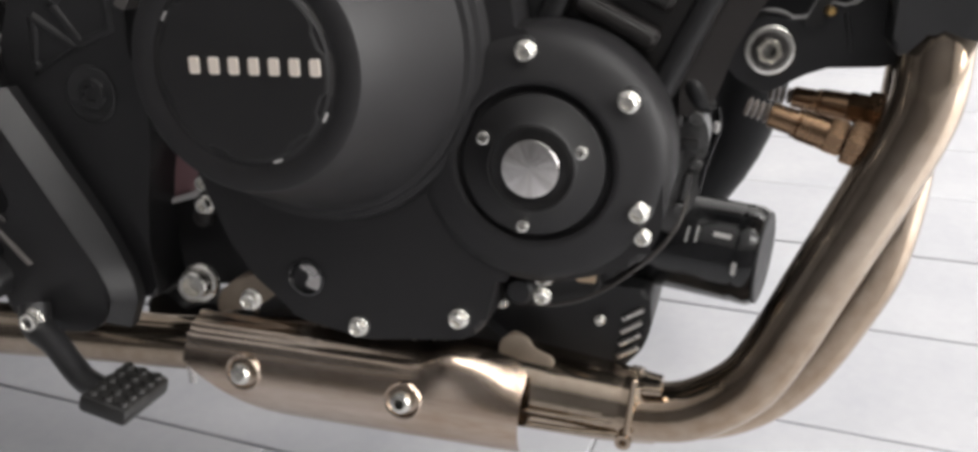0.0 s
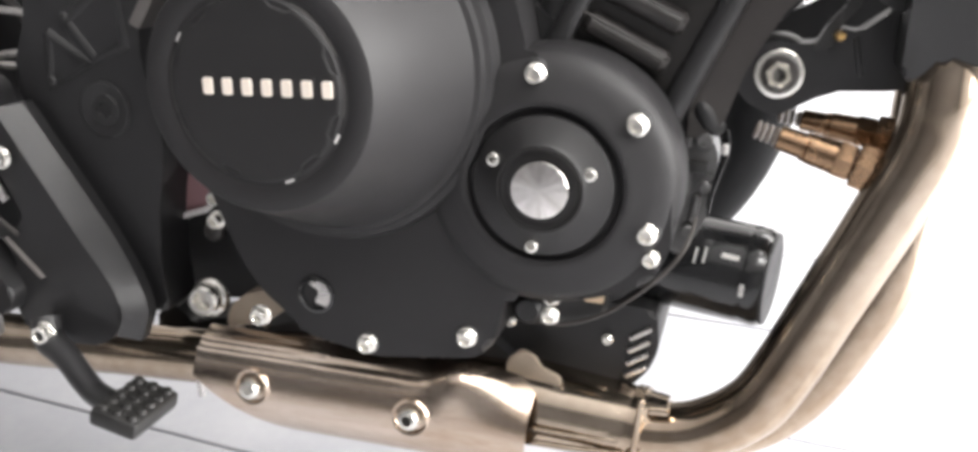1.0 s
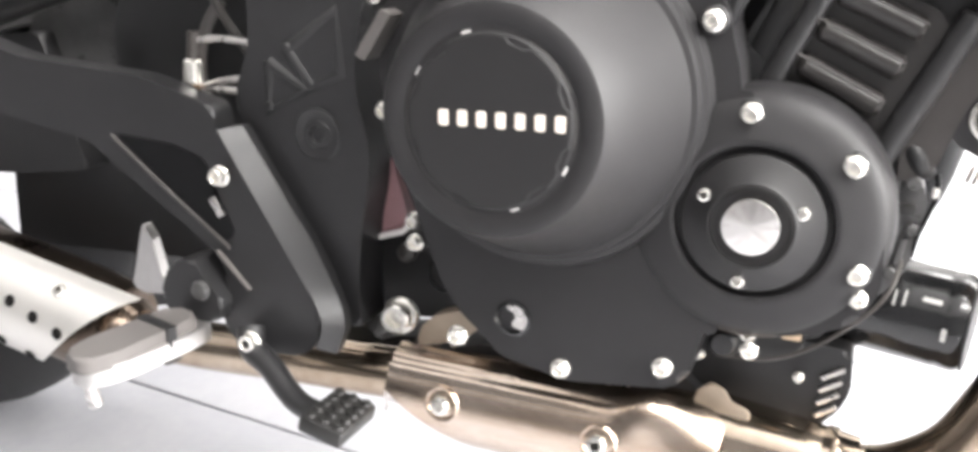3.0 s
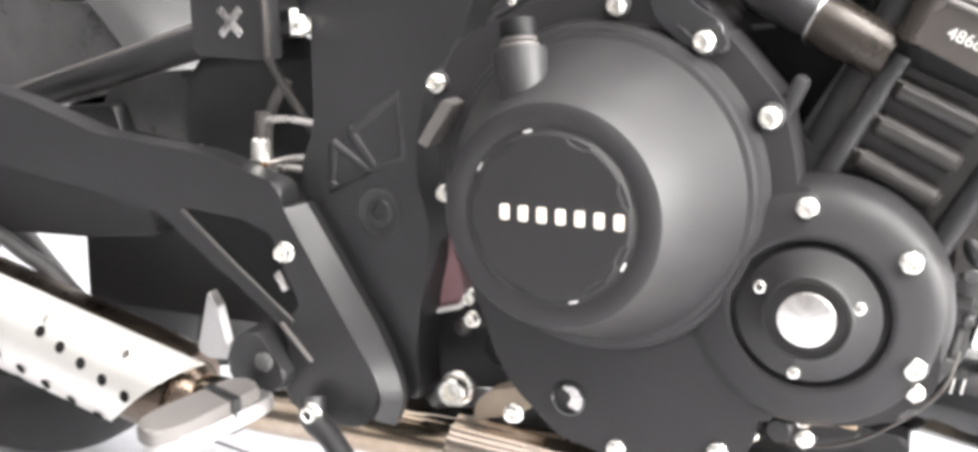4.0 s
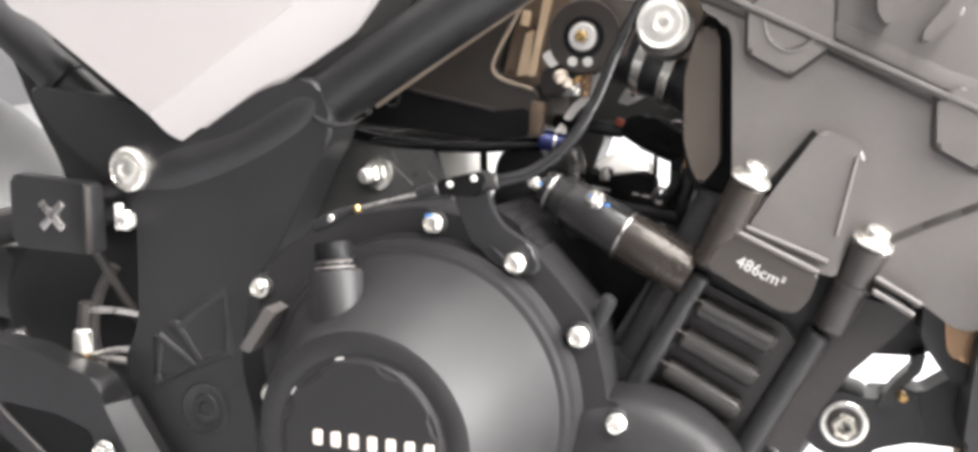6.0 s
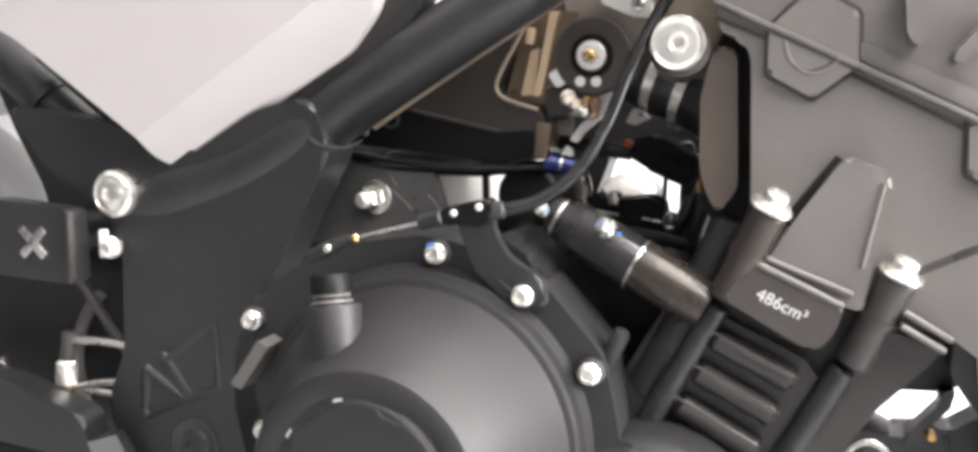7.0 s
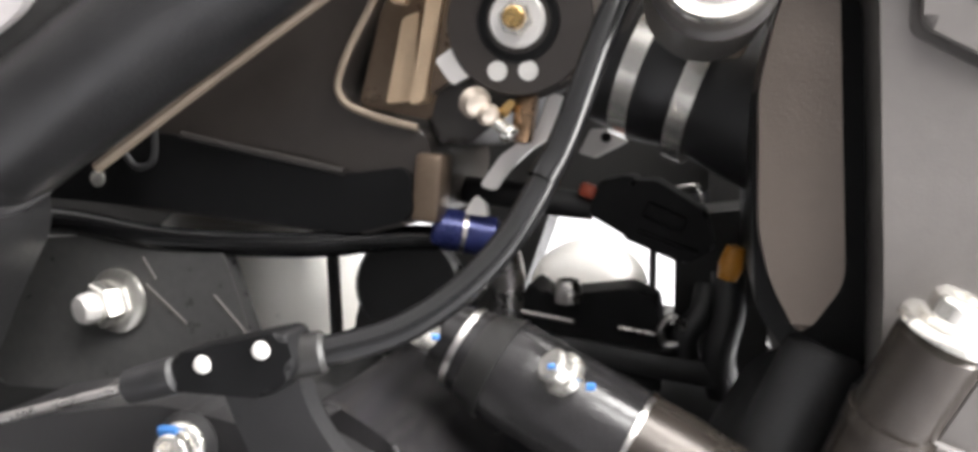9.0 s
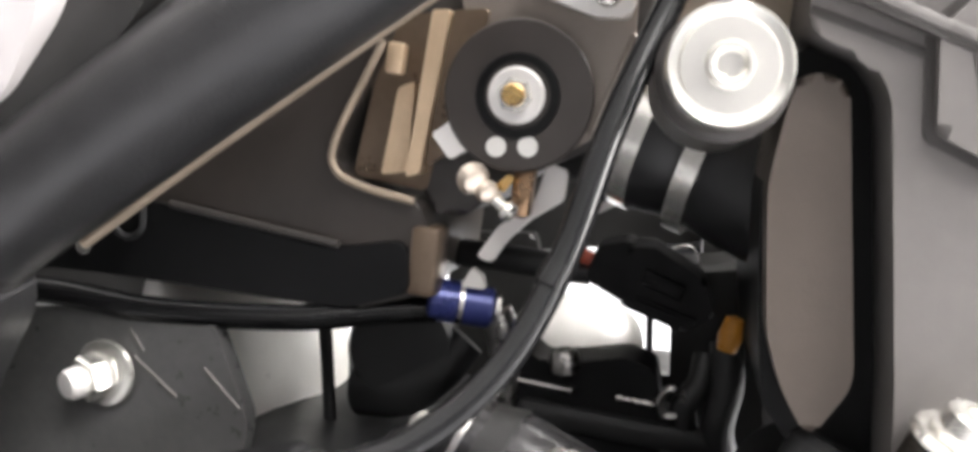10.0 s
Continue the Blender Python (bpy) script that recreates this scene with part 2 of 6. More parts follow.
def tube(pts, r, seg=14, n=8, bm=None):
    """A round tube along a smooth curve; r is one radius, or one for each point."""
    bm = bm or bmesh.new()
    path = spline(pts, n) if n > 1 else [Vector(p) for p in pts]
    rs = [r] * len(pts) if not isinstance(r, (list, tuple)) else list(r)
    rad = np.interp(np.linspace(0, len(pts) - 1, len(path)), range(len(pts)), rs)
    d = (path[1] - path[0]).normalized()
    u = d.orthogonal().normalized()
    rings = []
    for i, p in enumerate(path):
        d = (path[min(i + 1, len(path) - 1)] - path[max(i - 1, 0)]).normalized()
        u = (u - d * u.dot(d)).normalized()
        v = d.cross(u)
        rings.append([bm.verts.new(p + (u * math.cos(a) + v * math.sin(a)) * float(rad[i])) for a in (2 * math.pi * k / seg for k in range(seg))])
    for a, b in zip(rings, rings[1:]):
        for i in range(seg):
            j = (i + 1) % seg
            bm.faces.new((a[i], b[i], b[j], a[j]))
    bm.faces.new(rings[0][::-1]), bm.faces.new(rings[-1])
    return bm


def block(c, size, bev=0.002, turn=(0, 0, 0), bm=None, seg=2):
    bm = bm or bmesh.new()
    m = pose(*c, *turn) @ Matrix.Diagonal((*size, 1))
    g = bmesh.ops.create_cube(bm, size=1, matrix=m)
    if bev:
        es = list({e for v in g["verts"] for e in v.link_edges})
        bmesh.ops.bevel(bm, geom=es, offset=bev, segments=seg, profile=0.5, affect="EDGES", clamp_overlap=True)
    return bm


def facing(x, y, z, scale=1.0, spin=0.0, aim=(0, -1, 0)):
    """Pose for a bolt whose head points along aim."""
    q = Vector(aim).to_track_quat("Z", "Y").to_matrix().to_4x4()
    return Matrix.Translation((x, y, z)) @ q @ pose(0, 0, 0, 0, 0, spin) @ Matrix.Scale(scale, 4)


def hex_prism(bm, r, h0, h1, hole=0.0, deep=0.0):
    lathe([(0, h0), (r, h0), (r, h1 - 0.0006), (r - 0.0006, h1)] + ([(hole, h1), (hole, h1 - deep), (0, h1 - deep)] if hole else [(0, h1)]), (0, 0, 0), (0, 0, 1), 6, bm)


def flange_bolt():
    bm = bmesh.new()
    lathe([(0, 0), (0.0066, 0), (0.0066, 0.001), (0.0062, 0.0016), (0.005, 0.0022), (0, 0.0022)], (0, 0, 0), (0, 0, 1), 20, bm)
    lathe([(0, 0.002), (0.0049, 0.002), (0.0049, 0.0058), (0.0043, 0.0064), (0.0031, 0.0064), (0.0028, 0.0060), (0.0026, 0.0032), (0, 0.0032)], (0, 0, 0), (0, 0, 1), 20, bm)
    return finish(bm, "bolt", CHROME)


def socket_screw():
    bm = bmesh.new()
    lathe([(0, 0), (0.0042, 0), (0.0042, 0.0016), (0.0034, 0.0028), (0.0022, 0.0031)], (0, 0, 0), (0, 0, 1), 20, bm)
    lathe([(0.0022, 0.0031), (0.0018, 0.0014), (0, 0.0014)], (0, 0, 0), (0, 0, 1), 6, bm)
    return finish(bm, "screw", CHROME)


def hex_bolt():
    bm = bmesh.new()
    lathe([(0, 0), (0.0085, 0), (0.0088, 0.0006), (0.0085, 0.0016), (0, 0.0016)], (0, 0, 0), (0, 0, 1), 24, bm)
    hex_prism(bm, 0.0064, 0.001, 0.0068)
    return finish(bm, "bolt", CHROME)


BOLT, SCREW, HEX = flange_bolt(), socket_screw(), hex_bolt()

# ---- the showroom ----
X0, X1, Y0, Y1, H = -4.0, 4.0, -3.0, 5.0, 3.0


def slab(name, x0, x1, y0, y1, z0, z1, mat, label, category, kind="structure"):
    bm = bmesh.new()
    bmesh.ops.create_cube(bm, size=1, matrix=pose((x0 + x1) / 2, (y0 + y1) / 2, (z0 + z1) / 2) @ Matrix.Diagonal((x1 - x0, y1 - y0, z1 - z0, 1)))
    ob = new(name, finish(bm, name, mat))
    return tagged(ob, label, category, kind=kind)


floor = slab("floor", X0, X1, Y0, Y1, -0.1, -0.004, GROUT, "pale grey grouted showroom floor of large white tiles", "floor")
slab("ceiling", X0 - 0.2, X1 + 0.2, Y0 - 0.2, Y1 + 0.2, H, H + 0.15, WALLM, "plain white painted showroom ceiling", "ceiling")
slab("wall_north", X0 - 0.2, X1 + 0.2, Y1, Y1 + 0.2, -0.1, H, WALLM, "plain white painted wall behind the motorcycle", "wall")
slab("wall_south", X0 - 0.2, X1 + 0.2, Y0 - 0.2, Y0, -0.1, H, WALLD, "unseen plain wall across the showroom, dark grey to cut fill light", "wall")
slab("wall_west", X0 - 0.2, X0, Y0, Y1, -0.1, H, WALLD, "unseen plain side wall, dark grey to cut fill light", "wall")
east = tagged(new("wall_east"), "white painted wall with a wide shop window", "wall", kind="structure")
for n_, y0, y1, z0, z1 in (("sill_wall", -0.3, 3.3, -0.1, 0.25), ("lintel", -0.3, 3.3, 2.65, H), ("pier", Y0, -0.3, -0.1, H), ("pier", 3.3, Y1, -0.1, H)):
    bm = bmesh.new()
    bmesh.ops.create_cube(bm, size=1, matrix=pose(X1 + 0.1, (y0 + y1) / 2, (z0 + z1) / 2) @ Matrix.Diagonal((0.2, y1 - y0, z1 - z0, 1)))
    part(n_, bm, WALLM, east)
# ceiling light fittings, out of view, one at each added lamp
for lx, ly in LIGHTS:
    lamp = tagged(new("ceiling_light"), "unseen long white ceiling light fitting with a lit diffuser", "ceiling light", "ceiling lights")
    lamp.location = (lx, ly, H)
    part("housing", block((0, 0, -0.02), (1.25, 0.65, 0.04), 0.004), WALLM, lamp)
    part("diffuser", block((0, 0, -0.045), (1.15, 0.55, 0.012), 0.003), DIFFUSER, lamp)

# ---- the motorcycle ----
bike = tagged(new("motorcycle"), "black naked motorcycle with steel exhaust leaning on its side stand", "motorcycle")
bike.matrix_world = BIKE

# -- crankcase, behind the covers --
crank = part("crankcase", plate([(-0.20, 0.52), (-0.13, 0.555), (-0.04, 0.535), (0.0, 0.49), (0.085, 0.42), (0.10, 0.36), (0.085, 0.31), (0.03, 0.285), (-0.14, 0.285), (-0.19, 0.34)], 0.655, 0.90, 0.02, 0.006), CASE, bike, "rough black cast crankcase")
# -- clutch cover: flange, skirt and dome --
CX, CZ = -0.105, 0.447
bm = plate([(-0.222, 0.505), (-0.205, 0.535), (-0.165, 0.560), (-0.105, 0.570), (-0.06, 0.562), (-0.030, 0.545), (0.004, 0.508), (0.014, 0.470), (0.016, 0.452), (0.034, 0.456), (0.060, 0.448), (0.084, 0.428), (0.098, 0.395), (0.100, 0.350), (0.088, 0.326), (0.05, 0.314), (0.004, 0.316), (0.000, 0.300), (-0.006, 0.276), (-0.020, 0.268), (-0.085, 0.262), (-0.132, 0.272), (-0.1475, 0.2878), (-0.1620, 0.2996), (-0.1755, 0.3200), (-0.1870, 0.3500), (-0.206, 0.40), (-0.219, 0.46)], 0.616, 0.662, 0.008, 0.005, 3)
cover = part("clutch_cover", bm, ENGINE, bike, "satin black cast clutch cover")
prof = [(0, 0.0865), (0.0475, 0.0865), (0.0490, 0.0852), (0.0515, 0.0850), (0.0535, 0.0861), (0.0615, 0.0862), (0.0642, 0.0850), (0.0660, 0.0820), (0.0760, 0.0590), (0.0860, 0.0350), (0.0925, 0.0200), (0.0950, 0.0150), (0.0985, 0.0140), (0.1000, 0.0100), (0.1035, 0.0085), (0.1045, 0.0040), (0.1065, 0.0), (0.107, -0.03), (0, -0.03)]
part("dome", lathe(prof, (CX, 0.6165, CZ), seg=128), ENGINE, cover, "satin black domed clutch housing", sharp=30)
# the round cap on the dome, with shallow notches in its rim
bm = bmesh.new()
rim = []
for i in range(144):
    a = 2 * math.pi * i / 144
    notch = min(abs((math.degrees(a) - c + 180) % 360 - 180) for c in (20, 68, 128, 158, 200, 248, 308, 338))
    rim.append(0.0478 - 0.0028 * max(0.0, min(1.0, (9 - notch) / 3)))
loops = []
for k, h in ((1.0, 0.6), (1.0, 0.5305), (0.988, 0.5292), (0.965, 0.5287)):
    loops.append([bm.verts.new((CX + rim[i] * k * math.cos(2 * math.pi * i / 144), h, CZ + rim[i] * k * math.sin(2 * math.pi * i / 144))) for i in range(144)])
for a, b in zip(loops, loops[1:]):
    for i in range(144):
        bm.faces.new((a[i], a[(i + 1) % 144], b[(i + 1) % 144], b[i]))
bm.faces.new(loops[-1])
part("cap", bm, CAPM, cover, "flat dark round cap with a notched rim", sharp=25)
# emblem on the cap: seven plain bars
for i in range(7):
    x = -0.1305 + i * 0.01115
    part("emblem_bar", plate([(x - 0.0027, 0.4447), (x + 0.0027, 0.4447), (x + 0.0027, 0.4533), (x - 0.0027, 0.4533)], 0.5276, 0.5286, 0.0012, 0.0003), CREAM, cover, "cream plain emblem bar")
# lighter beads that paint the highlights round the cap's rim
for a0, a1 in ((22, 62), (-14, 12), (160, 196), (200, 244)):
    pts = [(CX + 0.0492 * math.cos(radians(a0 + (a1 - a0) * j / 8)), 0.5318, CZ + 0.0492 * math.sin(radians(a0 + (a1 - a0) * j / 8))) for j in range(9)]
    part("rim_highlight", tube(pts, 0.0008, 6, 2), GREYDARK, cover, "thin lighter bead for the rim's highlight")
for a in (-28, -72, 148, 105):
    pts = [(CX + 0.0492 * math.cos(radians(a + j)), 0.5318, CZ + 0.0492 * math.sin(radians(a + j))) for j in (-3, 0, 3)]
    part("rim_highlight", tube(pts, 0.0010, 6, 2), PALE, cover, "thin lighter bead for the rim's highlight")
# oil filler neck let into the dome
NECK, NAX = (-0.1360, 0.5620, 0.5370), (-0.15, 0.16, 1)
part("filler_neck", lathe([(0, -0.055), (0.0120, -0.055), (0.0135, -0.030), (0.0162, -0.002), (0.0152, 0.0), (0, 0.0)], NECK, NAX, 40), ENGINE, cover, "satin black oil filler neck", sharp=60)
for h, r in ((0.0008, 0.0112), (0.0042, 0.0102)):
    part("neck_ring", lathe([(0.0060, h), (r, h), (r + 0.0005, h + 0.0008), (r, h + 0.0018), (0.0060, h + 0.0018), (0.0060, h)], NECK, NAX, 32), GREY, cover, "thin grey filler ring")
part("filler_cap", lathe([(0, -0.002), (0.0088, -0.002), (0.0088, 0.0056), (0.0112, 0.0064), (0.0112, 0.0150), (0.0100, 0.0168), (0, 0.0172)], NECK, NAX, 28), DARKCAP, cover, "dull black filler cap")
# bolts round the cover, each on its boss
for x, z, y in ((-0.218, 0.510, 0.613), (-0.095, 0.560, 0.613), (-0.041, 0.540, 0.6085), (-0.002, 0.498, 0.611), (0.022, 0.447, 0.612), (0.079, 0.421, 0.6115), (0.086, 0.359, 0.6125), (-0.022, 0.283, 0.615), (-0.089, 0.271, 0.615), (-0.222, 0.432, 0.630), (-0.209, 0.336, 0.645)):
    part("boss", rod((x, 0.66, z), (x, y, z), 0.0098, 0.0085, 0.002), ENGINE, cover)
    again(BOLT, "bolt", cover, facing(x, y, z, 1.0, spin=37 * x * 100))
for x, z in ((0.088, 0.343), (0.03, 0.302)):
    again(BOLT, "bolt", cover, facing(x, 0.617, z, 0.85))
# drain plug with a bright notch
part("drain_plug", lathe([(0, -0.01), (0.0125, -0.01), (0.0125, 0.001), (0.0105, 0.002), (0.009, -0.001), (0, -0.001)], (-0.123, 0.6155, 0.301), seg=28), GLOSS, cover, "gloss black drain plug")
part("plug_key", plate([(-0.124, 0.296), (-0.114, 0.293), (-0.1125, 0.304), (-0.119, 0.311), (-0.128, 0.309), (-0.120, 0.304)], 0.6138, 0.618, 0.002, 0.0006), STEEL, cover, "bright steel key of the plug")
# -- hub cover at the crankshaft's end --
HX, HZ = 0.0275, 0.3845
hub = part("ignition_cover", lathe([(0, 0.0), (0.0775, -0.034), (0.0775, -0.016), (0.0766, -0.0085), (0.0745, -0.0030), (0.0710, 0.0012), (0.0660, 0.0042), (0.0600, 0.0064), (0.0550, 0.0078), (0.0520, 0.0088), (0.0490, 0.0098), (0.0472, 0.0100), (0.0455, 0.0092), (0.0440, 0.004), (0.0425, 0.0035), (0, 0.0035)], (HX, 0.6165, HZ), seg=96), ENGINE, bike, "satin black rounded ignition cover", sharp=32)
part("cover_plate", lathe([(0, 0.002), (0.0408, 0.002), (0.0408, 0.0095), (0.0402, 0.0110), (0.0390, 0.0117), (0.0268, 0.0162), (0.0252, 0.0178), (0.0238, 0.0180), (0.0228, 0.0150), (0.0205, 0.0136), (0, 0.0136)], (HX, 0.6165, HZ), seg=72), CAPM, hub, "dark round cover plate", sharp=30)
part("centre_disc", lathe([(0, 0.012), (0.0166, 0.012), (0.0166, 0.0186), (0.0162, 0.0192), (0.0156, 0.0194), (0, 0.0194)], (0, 0, 0), (0, 0, 1), 96), ALU, hub, "machined aluminium disc with painted highlight streaks", at=facing(HX, 0.6165, HZ), sharp=30)
for x, z in ((0.0, 0.400), (0.055, 0.394), (0.022, 0.350)):
    again(SCREW, "screw", hub, facing(x, 0.6032, z, 1.0, 20))
# -- sump and its clips --
sump = part("sump", plate([(-0.03, 0.300), (0.088, 0.288), (0.090, 0.262), (0.084, 0.246), (0.066, 0.226), (-0.02, 0.226), (-0.04, 0.25)], 0.672, 0.86, 0.006, 0.004), CASE, bike, "black cast sump under the engine")
for i in range(4):
    part("cooling_slot", block((0.078 - 0.001 * i, 0.6705, 0.272 - 0.009 * i), (0.016, 0.004, 0.0035), 0.001, (0, -32, 0)), STEEL, sump, "bright steel sump rib")
part("bracket", plate([(0.004, 0.318), (0.036, 0.316), (0.060, 0.312), (0.060, 0.296), (0.03, 0.283), (0.004, 0.286)], 0.645, 0.67, 0.004, 0.002), PLASTIC, sump, "black switch bracket")
part("switch", lathe([(0, 0), (0.010, 0), (0.010, 0.010), (0.007, 0.014), (0, 0.014)], (0.012, 0.645, 0.297), seg=24), RUBBER, sump, "black rubber switch")
for x, z, s in ((-0.008, 0.273, 0.6), (0.057, 0.267, 0.6), (0.026, 0.305, 0.95), (0.023, 0.283, 0.6)):
    again(BOLT, "bolt", sump, facing(x, 0.640 if s > 0.9 else 0.668, z, s))
part("tab", plate([(0.0455, 0.3105), (0.0585, 0.3095), (0.0580, 0.3030), (0.0465, 0.3035)], 0.640, 0.644, 0.001, 0.0005), GOLD, sump, "copper coloured tab")
# thin wire from the switch to the filter
part("wire", tube([(0.013, 0.640, 0.2865), (0.036, 0.636, 0.2890), (0.062, 0.638, 0.2990), (0.091, 0.640, 0.3230), (0.105, 0.645, 0.3410), (0.110, 0.66, 0.356)], 0.0013, 8), BLOCKM, bike, "thin brown wire")
# -- oil filter --
fa, fb = V(0.080, 0.715, 0.3125), V(0.1555, 0.700, 0.3065)
ax = (fb - fa).normalized()
L = (fb - fa).length
filt = part("oil_filter", lathe([(0, -0.004), (0.029, -0.004), (0.0325, 0.0), (0.0325, L * 0.80), (0.0320, L * 0.83), (0.0325, L * 0.85), (0.0325, L - 0.004), (0.0305, L), (0, L)], fa, ax, 56), GLOSS, bike, "gloss black canister oil filter")
part("filter_end", lathe([(0, 0.0), (0.0300, 0.0), (0.0300, 0.0015), (0.0270, 0.0022), (0.0240, 0.0012), (0, 0.0012)], fb, ax, 48), CASE, filt, "dull black end of the filter")
for k, (dx, w, a) in enumerate(((0.030, 0.0012, 28), (0.036, 0.0012, 30), (0.052, 0.011, 34))):
    c = fa + ax * dx + V(0, -math.cos(radians(a)), math.sin(radians(a))) * 0.0328
    part("printed_mark", block(c, (w, 0.0004, 0.010 if k < 2 else 0.003), 0, (90 - a - 90, 5, -11)), MARK, filt, "pale printed mark")
part("printed_mark", block(fa + ax * 0.060 + V(0, -0.0330, 0.0), (0.0028, 0.0006, 0.008), 0, (0, 5, -11)), MARK, filt, "pale printed mark")
# -- exhaust: two header pipes, collector, shield --
exh = bike
front = [(0.246, 0.700, 0.530), (0.240, 0.670, 0.480), (0.2360, 0.656, 0.445), (0.2325, 0.655, 0.412), (0.2155, 0.655, 0.369), (0.1883, 0.655, 0.310), (0.1690, 0.655, 0.2680), (0.1510, 0.655, 0.2385), (0.1240, 0.655, 0.2190), (0.0980, 0.655, 0.2120), (0.06, 0.655, 0.212)]
part("header_pipe", tube(front, 0.0195, 28), PIPE, exh, "heat-tinted stainless header pipe")
rear = [(0.258, 0.76, 0.52), (0.242, 0.735, 0.45), (0.2320, 0.700, 0.375), (0.2275, 0.692, 0.3404), (0.2205, 0.690, 0.3090), (0.2086, 0.690, 0.2820), (0.1904, 0.690, 0.2480), (0.1728, 0.690, 0.2246), (0.1534, 0.690, 0.2085), (0.1298, 0.688, 0.1990), (0.100, 0.684, 0.1975), (0.06, 0.68, 0.200)]
part("header_pipe", tube(rear, 0.0185, 28), PIPE, exh, "heat-tinted stainless header pipe")
part("collector", tube([(0.098, 0.660, 0.211), (0.06, 0.662, 0.213), (0.0, 0.665, 0.218), (-0.06, 0.668, 0.222)], [0.0225, 0.0265, 0.030, 0.030], 32), PIPE, exh, "stainless exhaust collector")
part("collector_seam", tube([(0.075, 0.6365, 0.203), (0.04, 0.633, 0.204), (0.0, 0.632, 0.206)], 0.0022, 10), PIPE, exh)
part("collector_seam", tube([(0.075, 0.6375, 0.211), (0.04, 0.634, 0.213), (0.0, 0.633, 0.216)], 0.0016, 10), PIPE, exh)
part("mid_pipe", tube([(-0.05, 0.668, 0.222), (-0.15, 0.668, 0.222), (-0.21, 0.668, 0.220), (-0.235, 0.668, 0.219)], [0.030, 0.030, 0.028, 0.021], 32), PIPEDARK, exh, "dull stainless middle pipe")
part("tail_pipe", tube([(-0.235, 0.668, 0.219), (-0.33, 0.668, 0.2165), (-0.42, 0.668, 0.213), (-0.52, 0.665, 0.215)], 0.0205, 28), PIPE, exh, "heat-tinted stainless tail pipe")
band = part("band_clamp", tube([(0.0835, 0.660, 0.2115), (0.0765, 0.661, 0.212)], 0.0262, 36, 1), PIPE, exh, "steel band clamp round the pipe")
part("clamp_bolt", rod((0.080, 0.6330, 0.2040), (0.0845, 0.6350, 0.2440), 0.0022), PIPE, band, "thin clamp strap")
part("clamp_lug", lathe([(0.0024, 0), (0.0052, 0), (0.0052, 0.004), (0.0024, 0.004), (0.0024, 0)], (0.0785, 0.6340, 0.2010), seg=20), PIPE, band, "clamp eye")
part("clamp_nut", rod((0.088, 0.640, 0.2350), (0.101, 0.641, 0.2345), 0.0036, seg=12), PIPE, band, "clamp nut")
part("pipe_tab", plate([(-0.006, 0.238), (-0.006, 0.254), (0.004, 0.262), (0.014, 0.257), (0.017, 0.250), (0.029, 0.2455), (0.031, 0.240), (0.018, 0.2365)], 0.648, 0.652, 0.004, 0.001), TAN, exh, "dull tan bracket tab on the pipe")
part("joint_band", tube([(-0.2285, 0.668, 0.219), (-0.2345, 0.668, 0.219)], 0.0235, 32, 1), STEEL, exh, "steel joint band")
part("band_strap", tube([(-0.236, 0.643, 0.200), (-0.232, 0.640, 0.222), (-0.222, 0.645, 0.238)], 0.0026, 8), STEEL, exh, "steel strap")
# heat shield: a shell that follows the pipe, cut on a slant below
bm = bmesh.new()
NU, NV = 48, 40
grid = []
for i in range(NU + 1):
    u = i / NU
    x = -0.224 + 0.238 * u
    top = 74 - 6 * u
    cut = max(0.0, 1 - u / 0.42) ** 1.2
    low = -74 + 86 * cut
    end = max(0.0, (u - 0.955) / 0.045)
    top, low = top - 16 * end ** 2, low + 22 * end ** 2
    row = []
    for j in range(NV + 1):
        a = radians(low + (top - low) * j / NV)
        r = 0.0375
        flat = 0.0022 * (math.exp(-((math.degrees(a) - 54) / 4) ** 2) + math.exp(-((math.degrees(a) - 40) / 4) ** 2)) * max(0.0, 1 - (u / 0.75) ** 4)
        swell = max(0.0, min(1.0, (u - 0.68) / 0.13))
        swell = swell * swell * (3 - 2 * swell) * (1 - 1.5 * max(0.0, (u - 0.79) / 0.21))
        flat += 0.0115 * swell * math.exp(-((math.degrees(a) - 52) / 26) ** 2)
        row.append(bm.verts.new((x + 0.003 * math.sin(a), 0.6535 - (r + flat) * math.cos(a), 0.2225 - 0.0085 * u + (r + flat) * math.sin(a))))
    grid.append(row)
for a, b in zip(grid, grid[1:]):
    for j in range(NV):
        bm.faces.new((a[j], a[j + 1], b[j + 1], b[j]))
bmesh.ops.recalc_face_normals(bm, faces=bm.faces)
bmesh.ops.solidify(bm, geom=bm.faces[:], thickness=0.0016)
shield = part("heat_shield", bm, SHIELD, exh, "brushed steel exhaust heat shield", sharp=50)
for x, z in ((-0.177, 0.2275), (-0.0625, 0.2205)):
    part("dimple", lathe([(0.0075, -0.004), (0.0108, 0.0012), (0.0122, 0.0016), (0.0130, 0.0006), (0.0130, -0.006), (0.0075, -0.006), (0.0075, -0.004)], (x, 0.6165, z), (0.0, -1, 0.12), 32), SHIELD, shield)
    again(SCREW, "screw", shield, facing(x, 0.6145, z, 1.75, 10, (0, -1, 0.12)))
